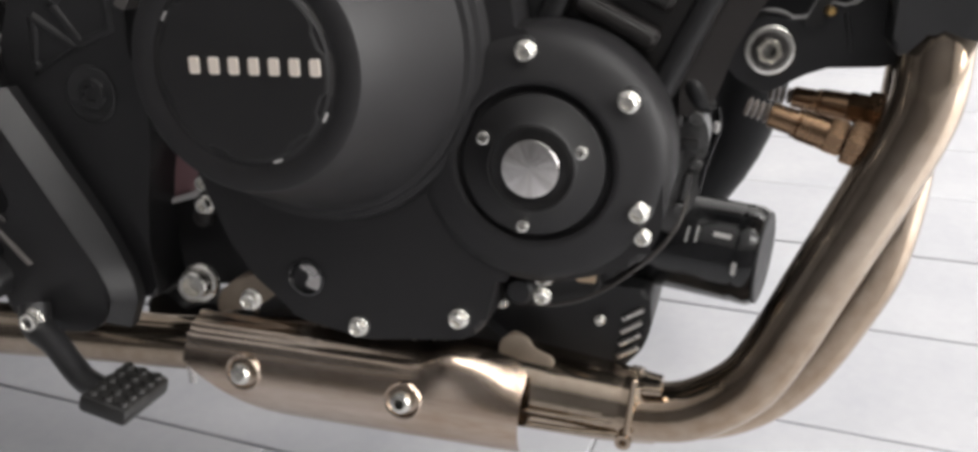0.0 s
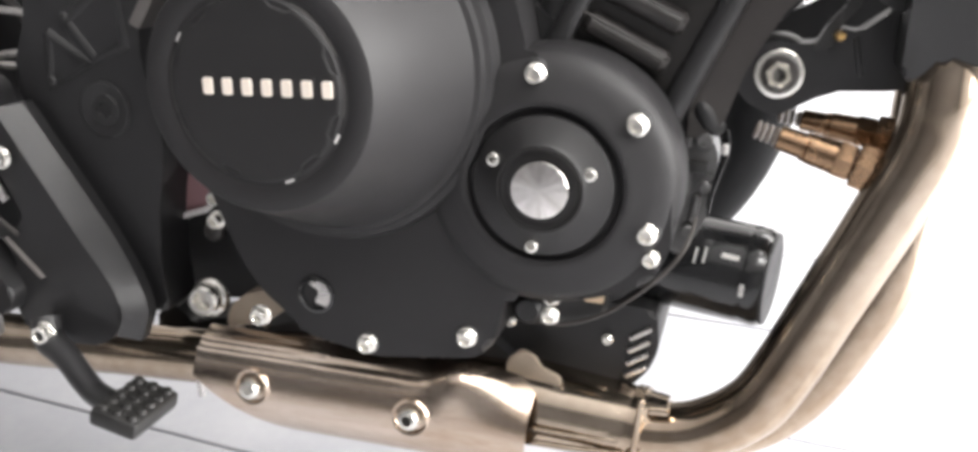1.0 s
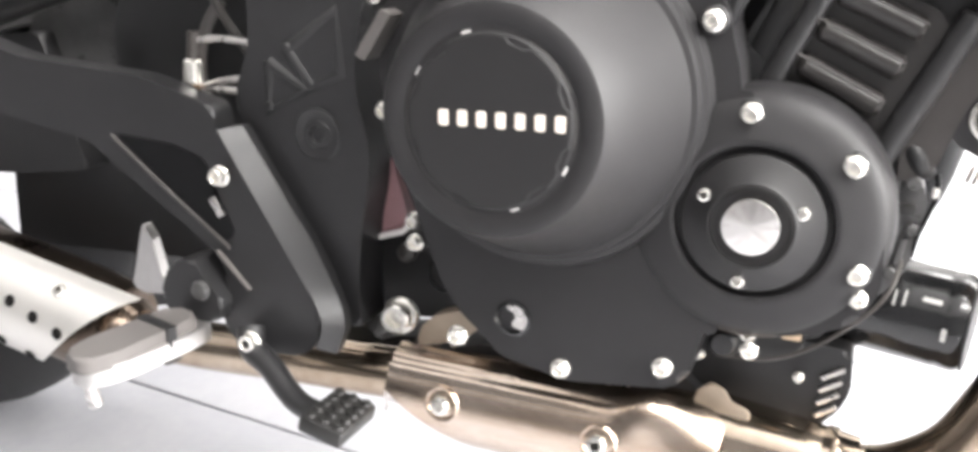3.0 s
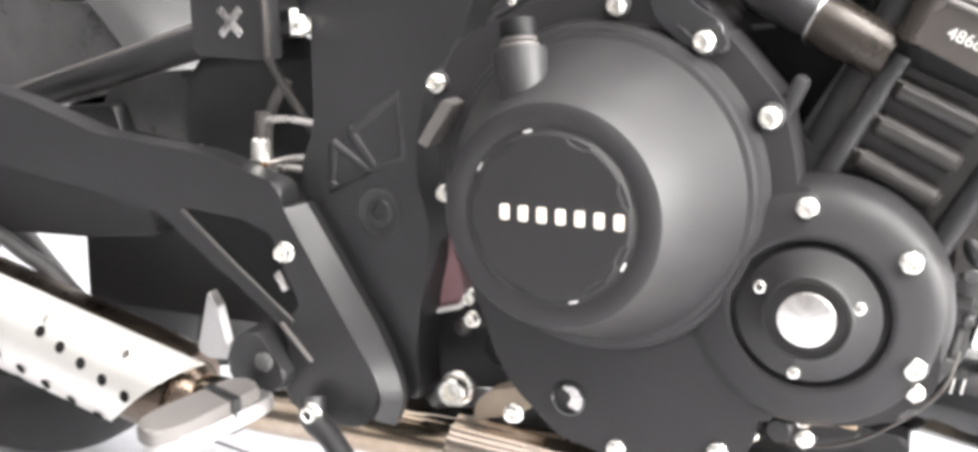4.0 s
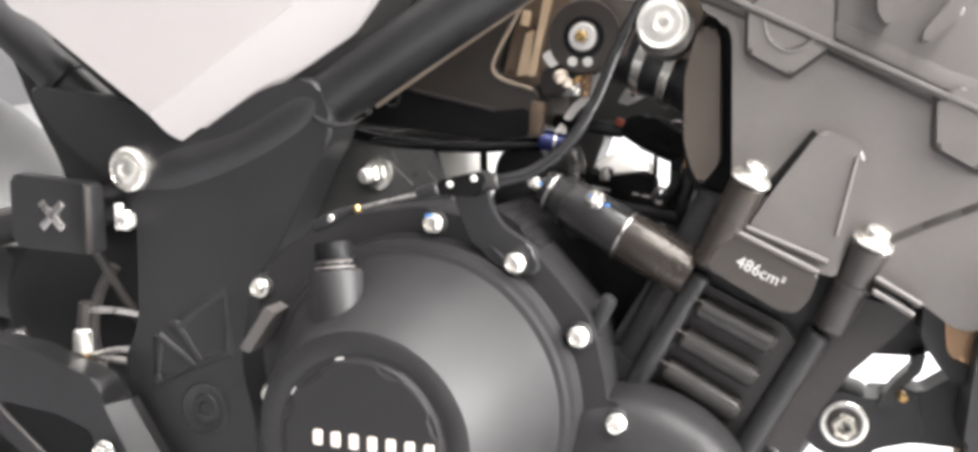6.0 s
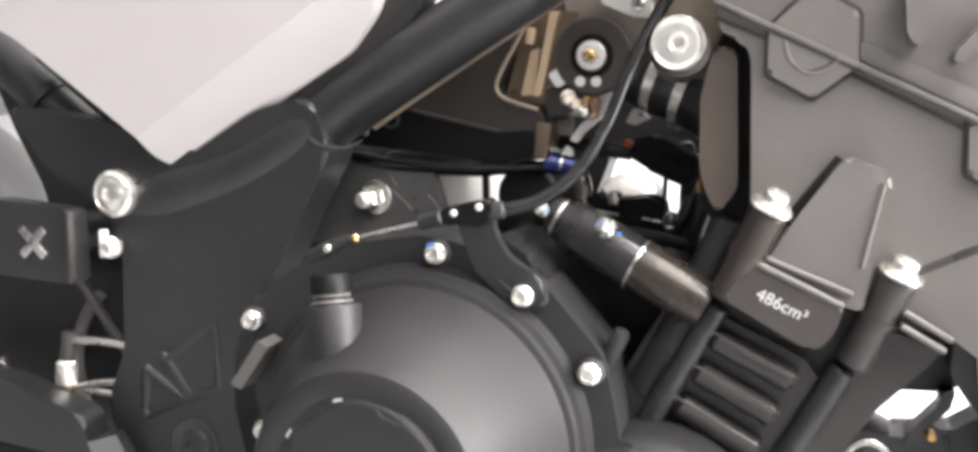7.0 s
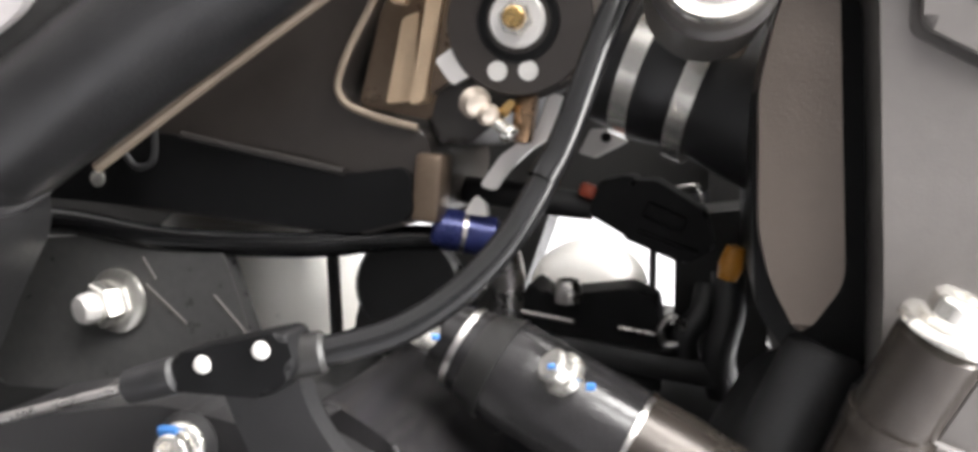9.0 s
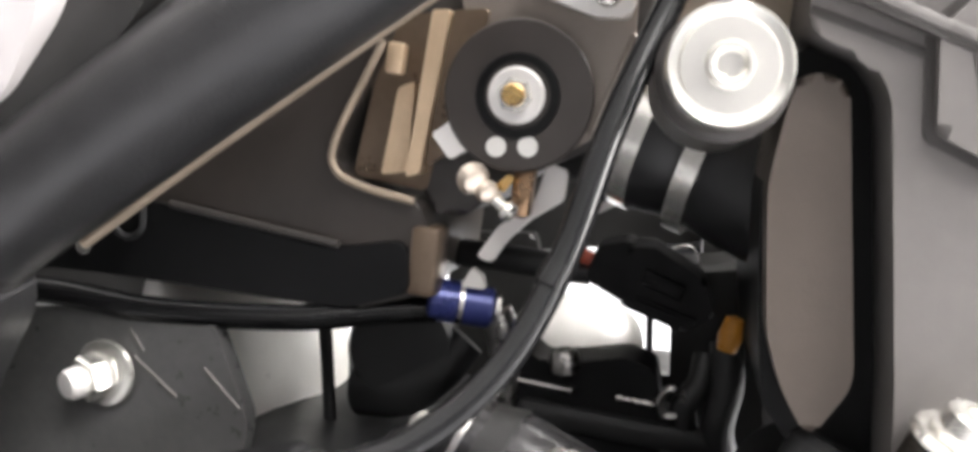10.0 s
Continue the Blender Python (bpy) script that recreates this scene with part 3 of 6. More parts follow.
# -- oxygen sensors on the header --
for p, q, s in (((0.1400, 0.675, 0.4090), (0.2110, 0.665, 0.3875), 1.0), ((0.1530, 0.702, 0.4125), (0.2230, 0.690, 0.4030), 0.86)):
    p, q = Vector(p), Vector(q)
    d = (q - p)
    sen = part("oxygen_sensor", rod(p + d * 0.19, p + d * 0.52, 0.0074 * s, 0.0080 * s), BRONZE, exh, "bronze oxygen sensor")
    part("sensor_groove", rod(p + d * 0.39, p + d * 0.42, 0.0088 * s, 0.0088 * s, 0.0004), BRONZE, sen)
    part("sensor_body", rod(p + d * 0.42, p + d * 0.68, 0.0092 * s, 0.0098 * s), BRONZE, sen)
    part("sensor_hex", lathe([(0, 0), (0.0108 * s, 0), (0.0116 * s, 0.0012), (0.0116 * s, 0.0098), (0.0104 * s, 0.011), (0, 0.011)], p + d * 0.64, d, 6), BRONZE, sen)
    part("sensor_nut", lathe([(0, 0), (0.0135 * s, 0), (0.0146 * s, 0.0014), (0.0146 * s, 0.0150), (0.0132 * s, 0.0164), (0, 0.0164)], p + d * 0.79, d, 6), BRONZE, sen)
    part("sensor_foot", rod(p + d * 0.98, p + d * 1.10, 0.0105 * s, 0.0095 * s), PIPEDARK, sen)
    for k in range(4):
        part("crimp", rod(p + d * (0.005 + 0.048 * k), p + d * (0.038 + 0.048 * k), 0.0056 * s, 0.0060 * s, 0.0012), WARMCAST, sen, "dull crimped collar")
# -- pivot plate of the frame --
PY = 0.640
pivot = part("pivot_plate", plate([(-0.430, 0.640), (-0.400, 0.600), (-0.352, 0.570), (-0.336, 0.545), (-0.338, 0.470), (-0.356, 0.430), (-0.340, 0.395), (-0.312, 0.345), (-0.285, 0.27), (-0.252, 0.262), (-0.2545, 0.30), (-0.250, 0.345), (-0.243, 0.372), (-0.2415, 0.405), (-0.251, 0.440), (-0.2495, 0.470), (-0.243, 0.503), (-0.214, 0.540), (-0.190, 0.590), (-0.176, 0.612), (-0.190, 0.650), (-0.230, 0.640), (-0.285, 0.606), (-0.34, 0.63)], PY, 0.675, 0.012, 0.0085, 4), FRAME, bike, "satin black frame pivot plate")
for tri in ([(-0.306, 0.469), (-0.264, 0.498), (-0.262, 0.453), (-0.286, 0.443)], [(-0.321, 0.460), (-0.290, 0.441), (-0.324, 0.424)]):
    ridge = [(x, PY + 0.0044, z) for x, z in tri]
    part("ridge", tube(ridge + ridge[:1], 0.0062, 16, 1), FRAME, pivot, "raised triangular ridge")
part("pivot_cap", lathe([(0.0195, -0.002), (0.0195, 0.0012), (0.0180, 0.002), (0.0110, 0.0005), (0.0100, 0.0018), (0.0060, 0.0022), (0.0040, -0.002), (0, -0.002)], (-0.283, PY, 0.410), seg=40), FRAME, pivot, "round black pivot cap")
for x, z in ((-0.305, 0.471), (-0.322, 0.428)):
    part("stud", lathe([(0, 0), (0.004, 0), (0.003, 0.002), (0, 0.0026)], (x, PY - 0.0015, z), seg=14), FRAME, pivot)
part("frame_bolt", lathe([(0, 0), (0.0162, 0), (0.0166, 0.002), (0.0158, 0.0060), (0.0130, 0.0080), (0.0120, 0.0068), (0.0105, 0.0070), (0.0098, 0.0092), (0.0060, 0.0104), (0.0045, 0.0104), (0.0036, 0.0080), (0, 0.0080)], (-0.3370, 0.6395, 0.582), seg=36), CHROME, pivot, "large bright pivot bolt")
part("case_tab", plate([(-0.2052, 0.5015), (-0.1983, 0.4980), (-0.2179, 0.4690), (-0.2250, 0.4723)], 0.5970, 0.620, 0.001, 0.0018), GREY, cover, "grey lug on the cover's flange")
# -- main frame tube running up and forward --
part("frame_tube", tube([(-0.212, 0.662, 0.618), (-0.15, 0.662, 0.6595), (0.05, 0.664, 0.783), (0.25, 0.67, 0.905)], 0.0205, 32, 6), FRAME, bike, "thick satin black frame tube")
part("frame_beam", tube([(-0.120, 0.668, 0.6780), (-0.172, 0.6650, 0.6455), (-0.200, 0.6600, 0.6260), (-0.245, 0.6600, 0.6010), (-0.300, 0.6590, 0.5830), (-0.345, 0.660, 0.5720)], [0.014, 0.0180, 0.0220, 0.0230, 0.0235, 0.0200], 32, 6), FRAME, bike, "rounded black beam of the frame")
part("tube_weld", tube([(-0.1990, 0.6440, 0.640), (-0.1965, 0.6425, 0.6290), (-0.1885, 0.6415, 0.6205), (-0.1780, 0.6415, 0.6172), (-0.1665, 0.6430, 0.6175), (-0.1570, 0.6470, 0.6225)], [0.0004, 0.0016, 0.0026, 0.0022, 0.0014, 0.0004], 10), FRAME, bike, "rounded weld at the tube's end")
part("seat_rail", tube([(-0.30, 0.668, 0.58), (-0.38, 0.670, 0.615), (-0.48, 0.675, 0.69), (-0.60, 0.68, 0.78)], 0.0175, 24), FRAME, bike, "satin black rear frame tube")
part("lower_edge_trim", tube([(-0.165, 0.681, 0.6290), (-0.120, 0.681, 0.6585), (-0.04, 0.681, 0.7090), (0.04, 0.684, 0.759)], 0.0020, 8), TAN, bike, "thin tan trim line under the tube")
# -- footrest hanger --
HY = 0.612
hang = part("footrest_hanger", plate([(-0.70, 0.500), (-0.612, 0.482), (-0.533, 0.459), (-0.416, 0.449), (-0.352, 0.430), (-0.350, 0.4125), (-0.2965, 0.3250), (-0.2765, 0.2938), (-0.2700, 0.2750), (-0.2780, 0.2555), (-0.292, 0.247), (-0.338, 0.245), (-0.360, 0.262), (-0.350, 0.300), (-0.358, 0.318), (-0.385, 0.338), (-0.473, 0.398), (-0.55, 0.412), (-0.70, 0.43)], HY, 0.634, 0.008, 0.003, 2), FRAME, bike, "satin black cast footrest hanger")
bm = bmesh.new()
inn = rounded([(-0.3485, 0.4135), (-0.2949, 0.3250), (-0.2746, 0.2938), (-0.2678, 0.2750), (-0.2760, 0.2565)], [0, 0.02, 0.01, 0.008, 0], 3)
out = rounded([(-0.3370, 0.4155), (-0.2766, 0.3230), (-0.2618, 0.2890), (-0.2575, 0.2700), (-0.2676, 0.2478)], [0, 0.02, 0.01, 0.008, 0], 3)
rows = [[bm.verts.new((p.x, y, p.y)) for p in pts] for pts, y in ((inn, 0.632), (inn, HY - 0.0015), (out, HY + 0.013), (out, 0.634))]
for a, b in zip(rows, rows[1:]):
    for i in range(len(a) - 1):
        bm.faces.new((a[i], a[i + 1], b[i + 1], b[i]))
bm.faces.new([r[0] for r in rows]), bm.faces.new([r[-1] for r in rows][::-1])
part("bright_edge", bm, FRAME, hang, "broad chamfered edge catching the light", sharp=25)
# Black sheet on the surface stands in for a shaded pocket.
part("pocket_shade", plate([(-0.4425, 0.4045), (-0.3906, 0.4005), (-0.3625, 0.3916), (-0.3545, 0.3678), (-0.3400, 0.3387), (-0.3470, 0.3290)], HY - 0.0012, HY + 0.004, 0.005, 0.0005), DARKCAP, hang, "dark sheet for the shade in a triangular pocket")
part("rib", tube([(-0.4470, 0.6105, 0.4035), (-0.40, 0.6100, 0.3670), (-0.3450, 0.6100, 0.3255)], 0.0016, 8), GREYDARK, hang, "lighter edge of the strut")
again(BOLT, "bolt", hang, facing(-0.347, 0.609, 0.3805, 1.25))
part("spring_clip", block((-0.352, 0.608, 0.357), (0.006, 0.003, 0.016), 0.001, (0, -32, 0)), STEEL, hang, "bright clip")
part("peg_lug", plate([(-0.392, 0.312), (-0.372, 0.318), (-0.346, 0.286), (-0.352, 0.270), (-0.392, 0.268), (-0.404, 0.285)], 0.598, 0.63, 0.006, 0.003), FRAME, hang, "black footrest lug")
part("lug_bolt", lathe([(0, 0), (0.0078, 0), (0.0080, 0.0015), (0.0068, 0.0040), (0.0040, 0.0048), (0, 0.0048)], (-0.364, 0.5975, 0.2945), seg=24), STAYM, hang, "dull grey bolt of the footrest lug")
part("bracket_strip", plate([(-0.3575, 0.3225), (-0.3555, 0.3232), (-0.3290, 0.2953), (-0.3310, 0.2946)], 0.6085, 0.6130, 0.0004, 0.0005), GREY, hang, "lighter edge of the lower bracket")
# -- footrest --
pegm = pose(-0.372, 0.604, 0.2700, 2, 4, -11.5) @ pose(0, 0, 0, -90)
peg = part("footrest", plate([(-0.0155, 0.0), (0.0145, 0.0), (0.0175, -0.02), (0.0180, -0.080), (0.0095, -0.106), (-0.0115, -0.106), (-0.0190, -0.080), (-0.0185, -0.02)], 0.0, 0.013, 0.010, 0.003, 3), SILVER, bike, "cast aluminium rider footrest", at=pegm)
part("rubber_top", plate([(-0.0150, -0.012), (0.0135, -0.012), (0.0165, -0.085), (0.0095, -0.108), (-0.0115, -0.108), (-0.0175, -0.085)], -0.0100, 0.002, 0.008, 0.004, 4), GREY, peg, "worn grey footrest pad")
part("strap", plate([(-0.0175, -0.036), (0.0175, -0.036), (0.0178, -0.044), (-0.0178, -0.044)], -0.0112, 0.004, 0.001, 0.001), CASE, peg, "black strap")
part("feeler", rod((0.0, 0.012, -0.098), (0.002, 0.032, -0.096), 0.0040, 0.0052, 0.002), STEEL, peg, "steel feeler bolt")
part("stop", block((-0.004, 0.018, -0.030), (0.018, 0.016, 0.016), 0.003), GREYDARK, peg)
# -- brake pedal --
pedal = part("brake_pedal", tube([(-0.327, 0.604, 0.268), (-0.322, 0.598, 0.255), (-0.302, 0.590, 0.247), (-0.272, 0.576, 0.232), (-0.245, 0.566, 0.230)], [0.0105, 0.0105, 0.0090, 0.0085, 0.0085], 14), FRAME, bike, "black forged brake pedal arm")
again(BOLT, "bolt", pedal, facing(-0.3205, 0.595, 0.2615, 1.3))
padm = pose(-0.2260, 0.557, 0.2362, 0, 14, 0)
part("pad", block((0, 0, 0), (0.033, 0.048, 0.012), 0.003), PLASTIC, pedal, "knurled black pedal pad", at=padm)
knob = finish(lathe([(0, 0), (0.0040, 0), (0.0030, 0.0026), (0, 0.0030)], (0, 0, 0), (0, 0, 1), 10), "knob", PLASTIC)
for i in range(3):
    for j in range(5):
        again(knob, "knob", pedal, padm @ pose(-0.0105 + 0.0105 * i, -0.0180 + 0.0090 * j, 0.0058))
# -- bits between plate and engine --
part("pink_duct", plate([(-0.275, 0.400), (-0.2418, 0.392), (-0.2300, 0.3522), (-0.2290, 0.3360), (-0.256, 0.3290), (-0.275, 0.325)], 0.672, 0.70, 0.006, 0.003), PINK, bike, "faded pink plastic duct")
part("linkage", plate([(-0.285, 0.335), (-0.215, 0.335), (-0.200, 0.300), (-0.185, 0.272), (-0.19, 0.262), (-0.235, 0.2545), (-0.285, 0.2525)], 0.70, 0.74, 0.006, 0.003), CASE, bike, "black linkage casting")
part("duct_edge", plate([(-0.2535, 0.3300), (-0.2330, 0.3365), (-0.2250, 0.3440), (-0.2230, 0.3400), (-0.2320, 0.3325), (-0.2530, 0.3262)], 0.668, 0.676, 0.001, 0.001), PALE, bike, "bright lower edge of the duct")
again(BOLT, "bolt", crank, facing(-0.2171, 0.660, 0.3473, 1.05))
again(BOLT, "bolt", bike, facing(-0.2300, 0.6600, 0.2718, 2.25, 0, (0.05, -1, 0.08)), "large bright shock bolt")
part("bushing", rod((-0.22, 0.72, 0.285), (-0.205, 0.69, 0.30), 0.015, 0.014), RUBBER, bike, "black rubber bushing")
part("plug", lathe([(0, 0), (0.0075, 0), (0.0072, 0.005), (0.005, 0.007), (0, 0.0075)], (-0.2334, 0.680, 0.3155), seg=24), GREYDARK, crank, "dull dark plug")
brk = part("shift_bracket", plate([(-0.2100, 0.2560), (-0.2077, 0.2708), (-0.1942, 0.2823), (-0.1781, 0.2870), (-0.1600, 0.2900), (-0.1600, 0.2760), (-0.1769, 0.2643)], 0.645, 0.660, 0.004, 0.0015), TAN, bike, "dull tan steel bracket")
again(BOLT, "bolt", brk, facing(-0.1618, 0.612, 0.2845, 1.1))
for x, z in ((-0.206, 0.252), (-0.187, 0.256)):
    part("stud", rod((x, 0.660, z - 0.004), (x, 0.656, z + 0.005), 0.003), CHROME, brk)
# Added sheet, cut to the camera's view, darkens the gap above the pipe.
part("gap_filler", plate([(-0.3000, 0.2400), (-0.2840, 0.2470), (-0.2740, 0.2400), (-0.2690, 0.2330), (-0.2496, 0.2400), (-0.1855, 0.2450), (-0.1668, 0.2300), (-0.3000, 0.2150)], 0.690, 0.73, 0.004, 0.002), CASE, bike, "black sheet filling the dark gap under the linkage")
part("lower_tray", plate([(-0.195, 0.2505), (-0.165, 0.258), (-0.10, 0.262), (-0.02, 0.262), (0.0, 0.245), (-0.05, 0.240), (-0.22, 0.243)], 0.660, 0.76, 0.004, 0.002), CASE, bike, "black underside of the engine")

# -- cylinder, leaning forward --
barrel = part("cylinder", plate([(0.0, 0.47), (0.050, 0.560), (0.08, 0.575), (0.165, 0.540), (0.172, 0.505), (0.122, 0.455), (0.10, 0.40), (0.05, 0.40)], 0.668, 0.74, 0.006, 0.003), CASE, bike, "dark cast cylinder barrel")
part("fin_web", plate([(0.040, 0.520), (0.062, 0.527), (0.1130, 0.5040), (0.1230, 0.4900), (0.0750, 0.385), (0.000, 0.395), (0.012, 0.440)], 0.6600, 0.69, 0.002, 0.001), FINM, barrel, "dark wall between the fins")
for i in range(7):
    lx, lz, rx, rz = 0.0600 - 0.0094 * i, 0.5215 - 0.0206 * i, 0.1112 - 0.0092 * i, 0.4985 - 0.0219 * i
    part("fin", rod((lx + 0.0010, 0.6545, lz - 0.0080), (rx - 0.0036, 0.6545, rz - 0.0070), 0.0074, 0.0074, 0.0030, 28), FINM, barrel, "dark grey rounded cooling fin")
    # Lighter bead paints the highlight along the fin's upper edge.
    part("fin_highlight", tube([(lx - 0.0030, 0.6520, lz - 0.0110), (lx + 0.0008, 0.6494, lz - 0.0054), (lx + 0.0030, 0.6484, lz - 0.0038), (rx - 0.0016, 0.6484, rz - 0.0026)], [0.0005, 0.0008, 0.0009, 0.0006], 8, 3), GREYDARK, barrel, "lighter bead for the lit fin edge")
part("rib_foot", tube([(0.0163, 0.6465, 0.4530), (0.0225, 0.6460, 0.4508), (0.0290, 0.6475, 0.4540), (0.0345, 0.6500, 0.4540)], [0.0022, 0.0026, 0.0024, 0.0010], 12, 4), FRAME, barrel, "rounded foot of the rib")
# black rod added for the dark band behind, and the ribs that carry the posts
part("tower", rod((0.0012, 0.668, 0.4290), (0.0690, 0.676, 0.5800), 0.0125, 0.0115, 0.002, 32), CASE, barrel, "round black rod for the dark band by the post")
part("tower_rib", rod((0.0150, 0.6520, 0.4390), (0.0640, 0.6540, 0.5335), 0.0072, 0.0068, 0.002, 28), FRAME, barrel, "rounded black rib under the post")
part("tower_rib", rod((0.0850, 0.6570, 0.4060), (0.1330, 0.6580, 0.5020), 0.0082, 0.0080, 0.002, 28), FRAME, barrel, "rounded black rib under the post")
part("flank", plate([(0.1380, 0.5118), (0.1470, 0.5260), (0.1860, 0.5160), (0.1715, 0.4985), (0.1520, 0.4768), (0.1416, 0.4600), (0.1326, 0.4434), (0.1213, 0.4106), (0.102, 0.402), (0.102, 0.435), (0.1240, 0.4844)], 0.664, 0.70, 0.004, 0.003), GREYDARK, barrel, "dark grey barrel flank")
part("capacity_block", plate([(0.0815, 0.5650), (0.0680, 0.5420), (0.0700, 0.5395), (0.1130, 0.5165), (0.1200, 0.5185), (0.1265, 0.5270), (0.1305, 0.5420)], 0.6340, 0.70, 0.004, 0.003, 3), BLOCKM, barrel, "dark brown-grey capacity block")
for a, b, y in (((0.0775, 0.5690), (0.1345, 0.5477), 0.6385), ((0.0810, 0.5640), (0.1300, 0.5418), 0.6345), ((0.1600, 0.5404), (0.1851, 0.5262), 0.6415), ((0.1590, 0.5330), (0.1816, 0.5205), 0.6395)):
    part("lip", rod((a[0], y, a[1]), (b[0], y, b[1]), 0.0019, 0.0019, 0.0008, 16), GREY, barrel, "grey rounded gasket lip")
    part("lip_web", plate([(a[0], a[1] + 0.0016), (b[0], b[1] + 0.0016), (b[0], b[1] - 0.0016), (a[0], a[1] - 0.0016)], y, 0.70, 0, 0), GREYDARK, barrel)
txt = bpy.data.curves.new("capacity", "FONT")
txt.body, txt.size, txt.extrude, txt.align_x, txt.align_y = "486cm\u00b3", 0.0090, 0.0002, "CENTER", "CENTER"
tmp = new("capacity_text", txt)
bpy.context.view_layer.update()
tmp_w = tmp.dimensions.x
me = bpy.data.meshes.new_from_object(tmp.evaluated_get(bpy.context.evaluated_depsgraph_get()))
me.materials.append(MARK)
bpy.data.objects.remove(tmp)
again(me, "lettering", barrel, Matrix.Translation((0.0985, 0.6336, 0.5400)) @ pose(0, 0, 0, 90, 0, 0) @ pose(0, 0, 0, 0, 0, -23.5) @ Matrix.Scale(0.0285 / tmp_w, 4), "white printed capacity lettering")
# -- cylinder head cover: large grey casting --
HF = 0.648
head = part("head_cover", plate([(0.0560, 0.735), (0.0560, 0.6900), (0.0617, 0.6862), (0.0701, 0.6832), (0.0752, 0.6742), (0.0785, 0.6025), (0.0785, 0.5700), (0.1340, 0.5480), (0.1395, 0.5385), (0.1590, 0.5330), (0.1851, 0.5262), (0.205, 0.512), (0.245, 0.515), (0.270, 0.560), (0.270, 0.735)], HF, 0.80, [0.002, 0.003, 0.003, 0.006, 0.006] + [0.003] * 10, 0.0035, 3), GREY, bike, "matt grey cast cylinder head cover")
# tall inset panel at the rear of the cover, set in a deep groove; its floor is blackened to paint the shade
part("recess_shade", plate([(0.0490, 0.590), (0.0480, 0.612), (0.0475, 0.648), (0.0530, 0.672), (0.0560, 0.688), (0.0760, 0.688), (0.0800, 0.60), (0.0800, 0.575), (0.060, 0.575)], 0.674, 0.80, 0.004, 0.001), DARKCAP, head, "floor blackened for the shade round the panel")
part("window_panel", plate([(0.0555, 0.6798), (0.0630, 0.6800), (0.0673, 0.6763), (0.0708, 0.6005), (0.0600, 0.5850), (0.0525, 0.5990), (0.0488, 0.6130), (0.0480, 0.6511), (0.0520, 0.6700)], 0.658, 0.72, 0.005, 0.0035, 4), WINDOWM, head, "brownish grey inner panel")


def strip(pts, w, y, deep=0.0025, mat=GREY, name="bead", bev=0.0006):
    """A raised straight band along pts."""
    bm = bmesh.new()
    for (x0, z0), (x1, z1) in zip(pts, pts[1:]):
        d = Vector((x1 - x0, z1 - z0)).normalized()
        q = Vector((-d.y, d.x)) * w / 2
        a, b = Vector((x0, z0)) - d * w * 0.3, Vector((x1, z1)) + d * w * 0.3
        plate([a + q, b + q, b - q, a - q], y, y + deep, 0, bev, 2, bm)
    part(name, bm, mat, head)


# six-sided boss crossed by a double bead
HEXA = [(0.0841, 0.6891), (0.0844, 0.6648), (0.1080, 0.6520), (0.1301, 0.6693), (0.1290, 0.6967), (0.1056, 0.7100)]
def grown(pts, k):
    """The outline pts, k times as large about its middle."""
    cx, cz = sum(p[0] for p in pts) / len(pts), sum(p[1] for p in pts) / len(pts)
    return [(cx + (x - cx) * k, cz + (z - cz) * k) for x, z in pts]


# Darker sheet under the boss paints the shade at its foot.
part("boss_shade", plate(grown(HEXA, 1.10), HF - 0.0008, 0.652, 0.0025, 0.0005), GREYDARK, head, "dark sheet for the shade round the boss")
part("hexagon_boss", plate(HEXA, HF - 0.0048, 0.66, 0.0025, 0.0032, 3), GREY, head, "raised six-sided boss")
strip([(0.0559, 0.7037), (0.0861, 0.6894), (0.1301, 0.6693), (0.1894, 0.6420), (0.2282, 0.6240)], 0.0030, HF - 0.0062, 0.010, GREY, "bead", 0.0011)
# Raised darker strips draw the shade of engraved grooves, here and below.
strip([(0.0559, 0.7012), (0.0861, 0.6869), (0.1301, 0.6668), (0.1894, 0.6395)], 0.0016, HF - 0.0054, 0.009, GREYDARK, "groove", 0.0002)
strip([(0.1254, 0.6657), (0.1845, 0.6365)], 0.0024, HF - 0.0006, 0.002, GREYDARK, "groove", 0.0003)
strip([(0.0565, 0.6944), (0.0825, 0.6836)], 0.0022, HF - 0.0006, 0.002, GREYDARK, "groove", 0.0003)
part("band", plate([(0.1305, 0.6722), (0.1900, 0.6449), (0.2282, 0.6270), (0.2268, 0.6402), (0.1882, 0.6569), (0.1305, 0.6822)], HF - 0.0016, 0.66, 0, 0.0012, 2), GREY, head, "raised flat band")
bowl = [(0.0922, 0.6834), (0.0945, 0.6745), (0.0984, 0.6692), (0.1066, 0.6649), (0.1159, 0.6676), (0.1203, 0.6725)]
part("bowl_edge", tube([(x, HF - 0.0046, z) for x, z in bowl], 0.0010, 8, 4), GREY, head, "rounded rim of a shallow hollow")
# Darker tube draws the shade inside the hollow, which is not cut.
part("bowl_edge", tube([(x - 0.0014, HF - 0.0045, z + 0.0016) for x, z in bowl[2:]], 0.0009, 8, 4), GREYDARK, head)
HEX2 = [(0.1981, 0.6475), (0.1851, 0.6409), (0.1862, 0.6142), (0.2074, 0.6022), (0.230, 0.615), (0.230, 0.640)]
# The second boss gets the same painted shade.
part("boss_shade", plate(grown(HEX2, 1.13), HF - 0.0008, 0.652, 0.0025, 0.0005), GREYDARK, head, "dark sheet for the shade round the boss")
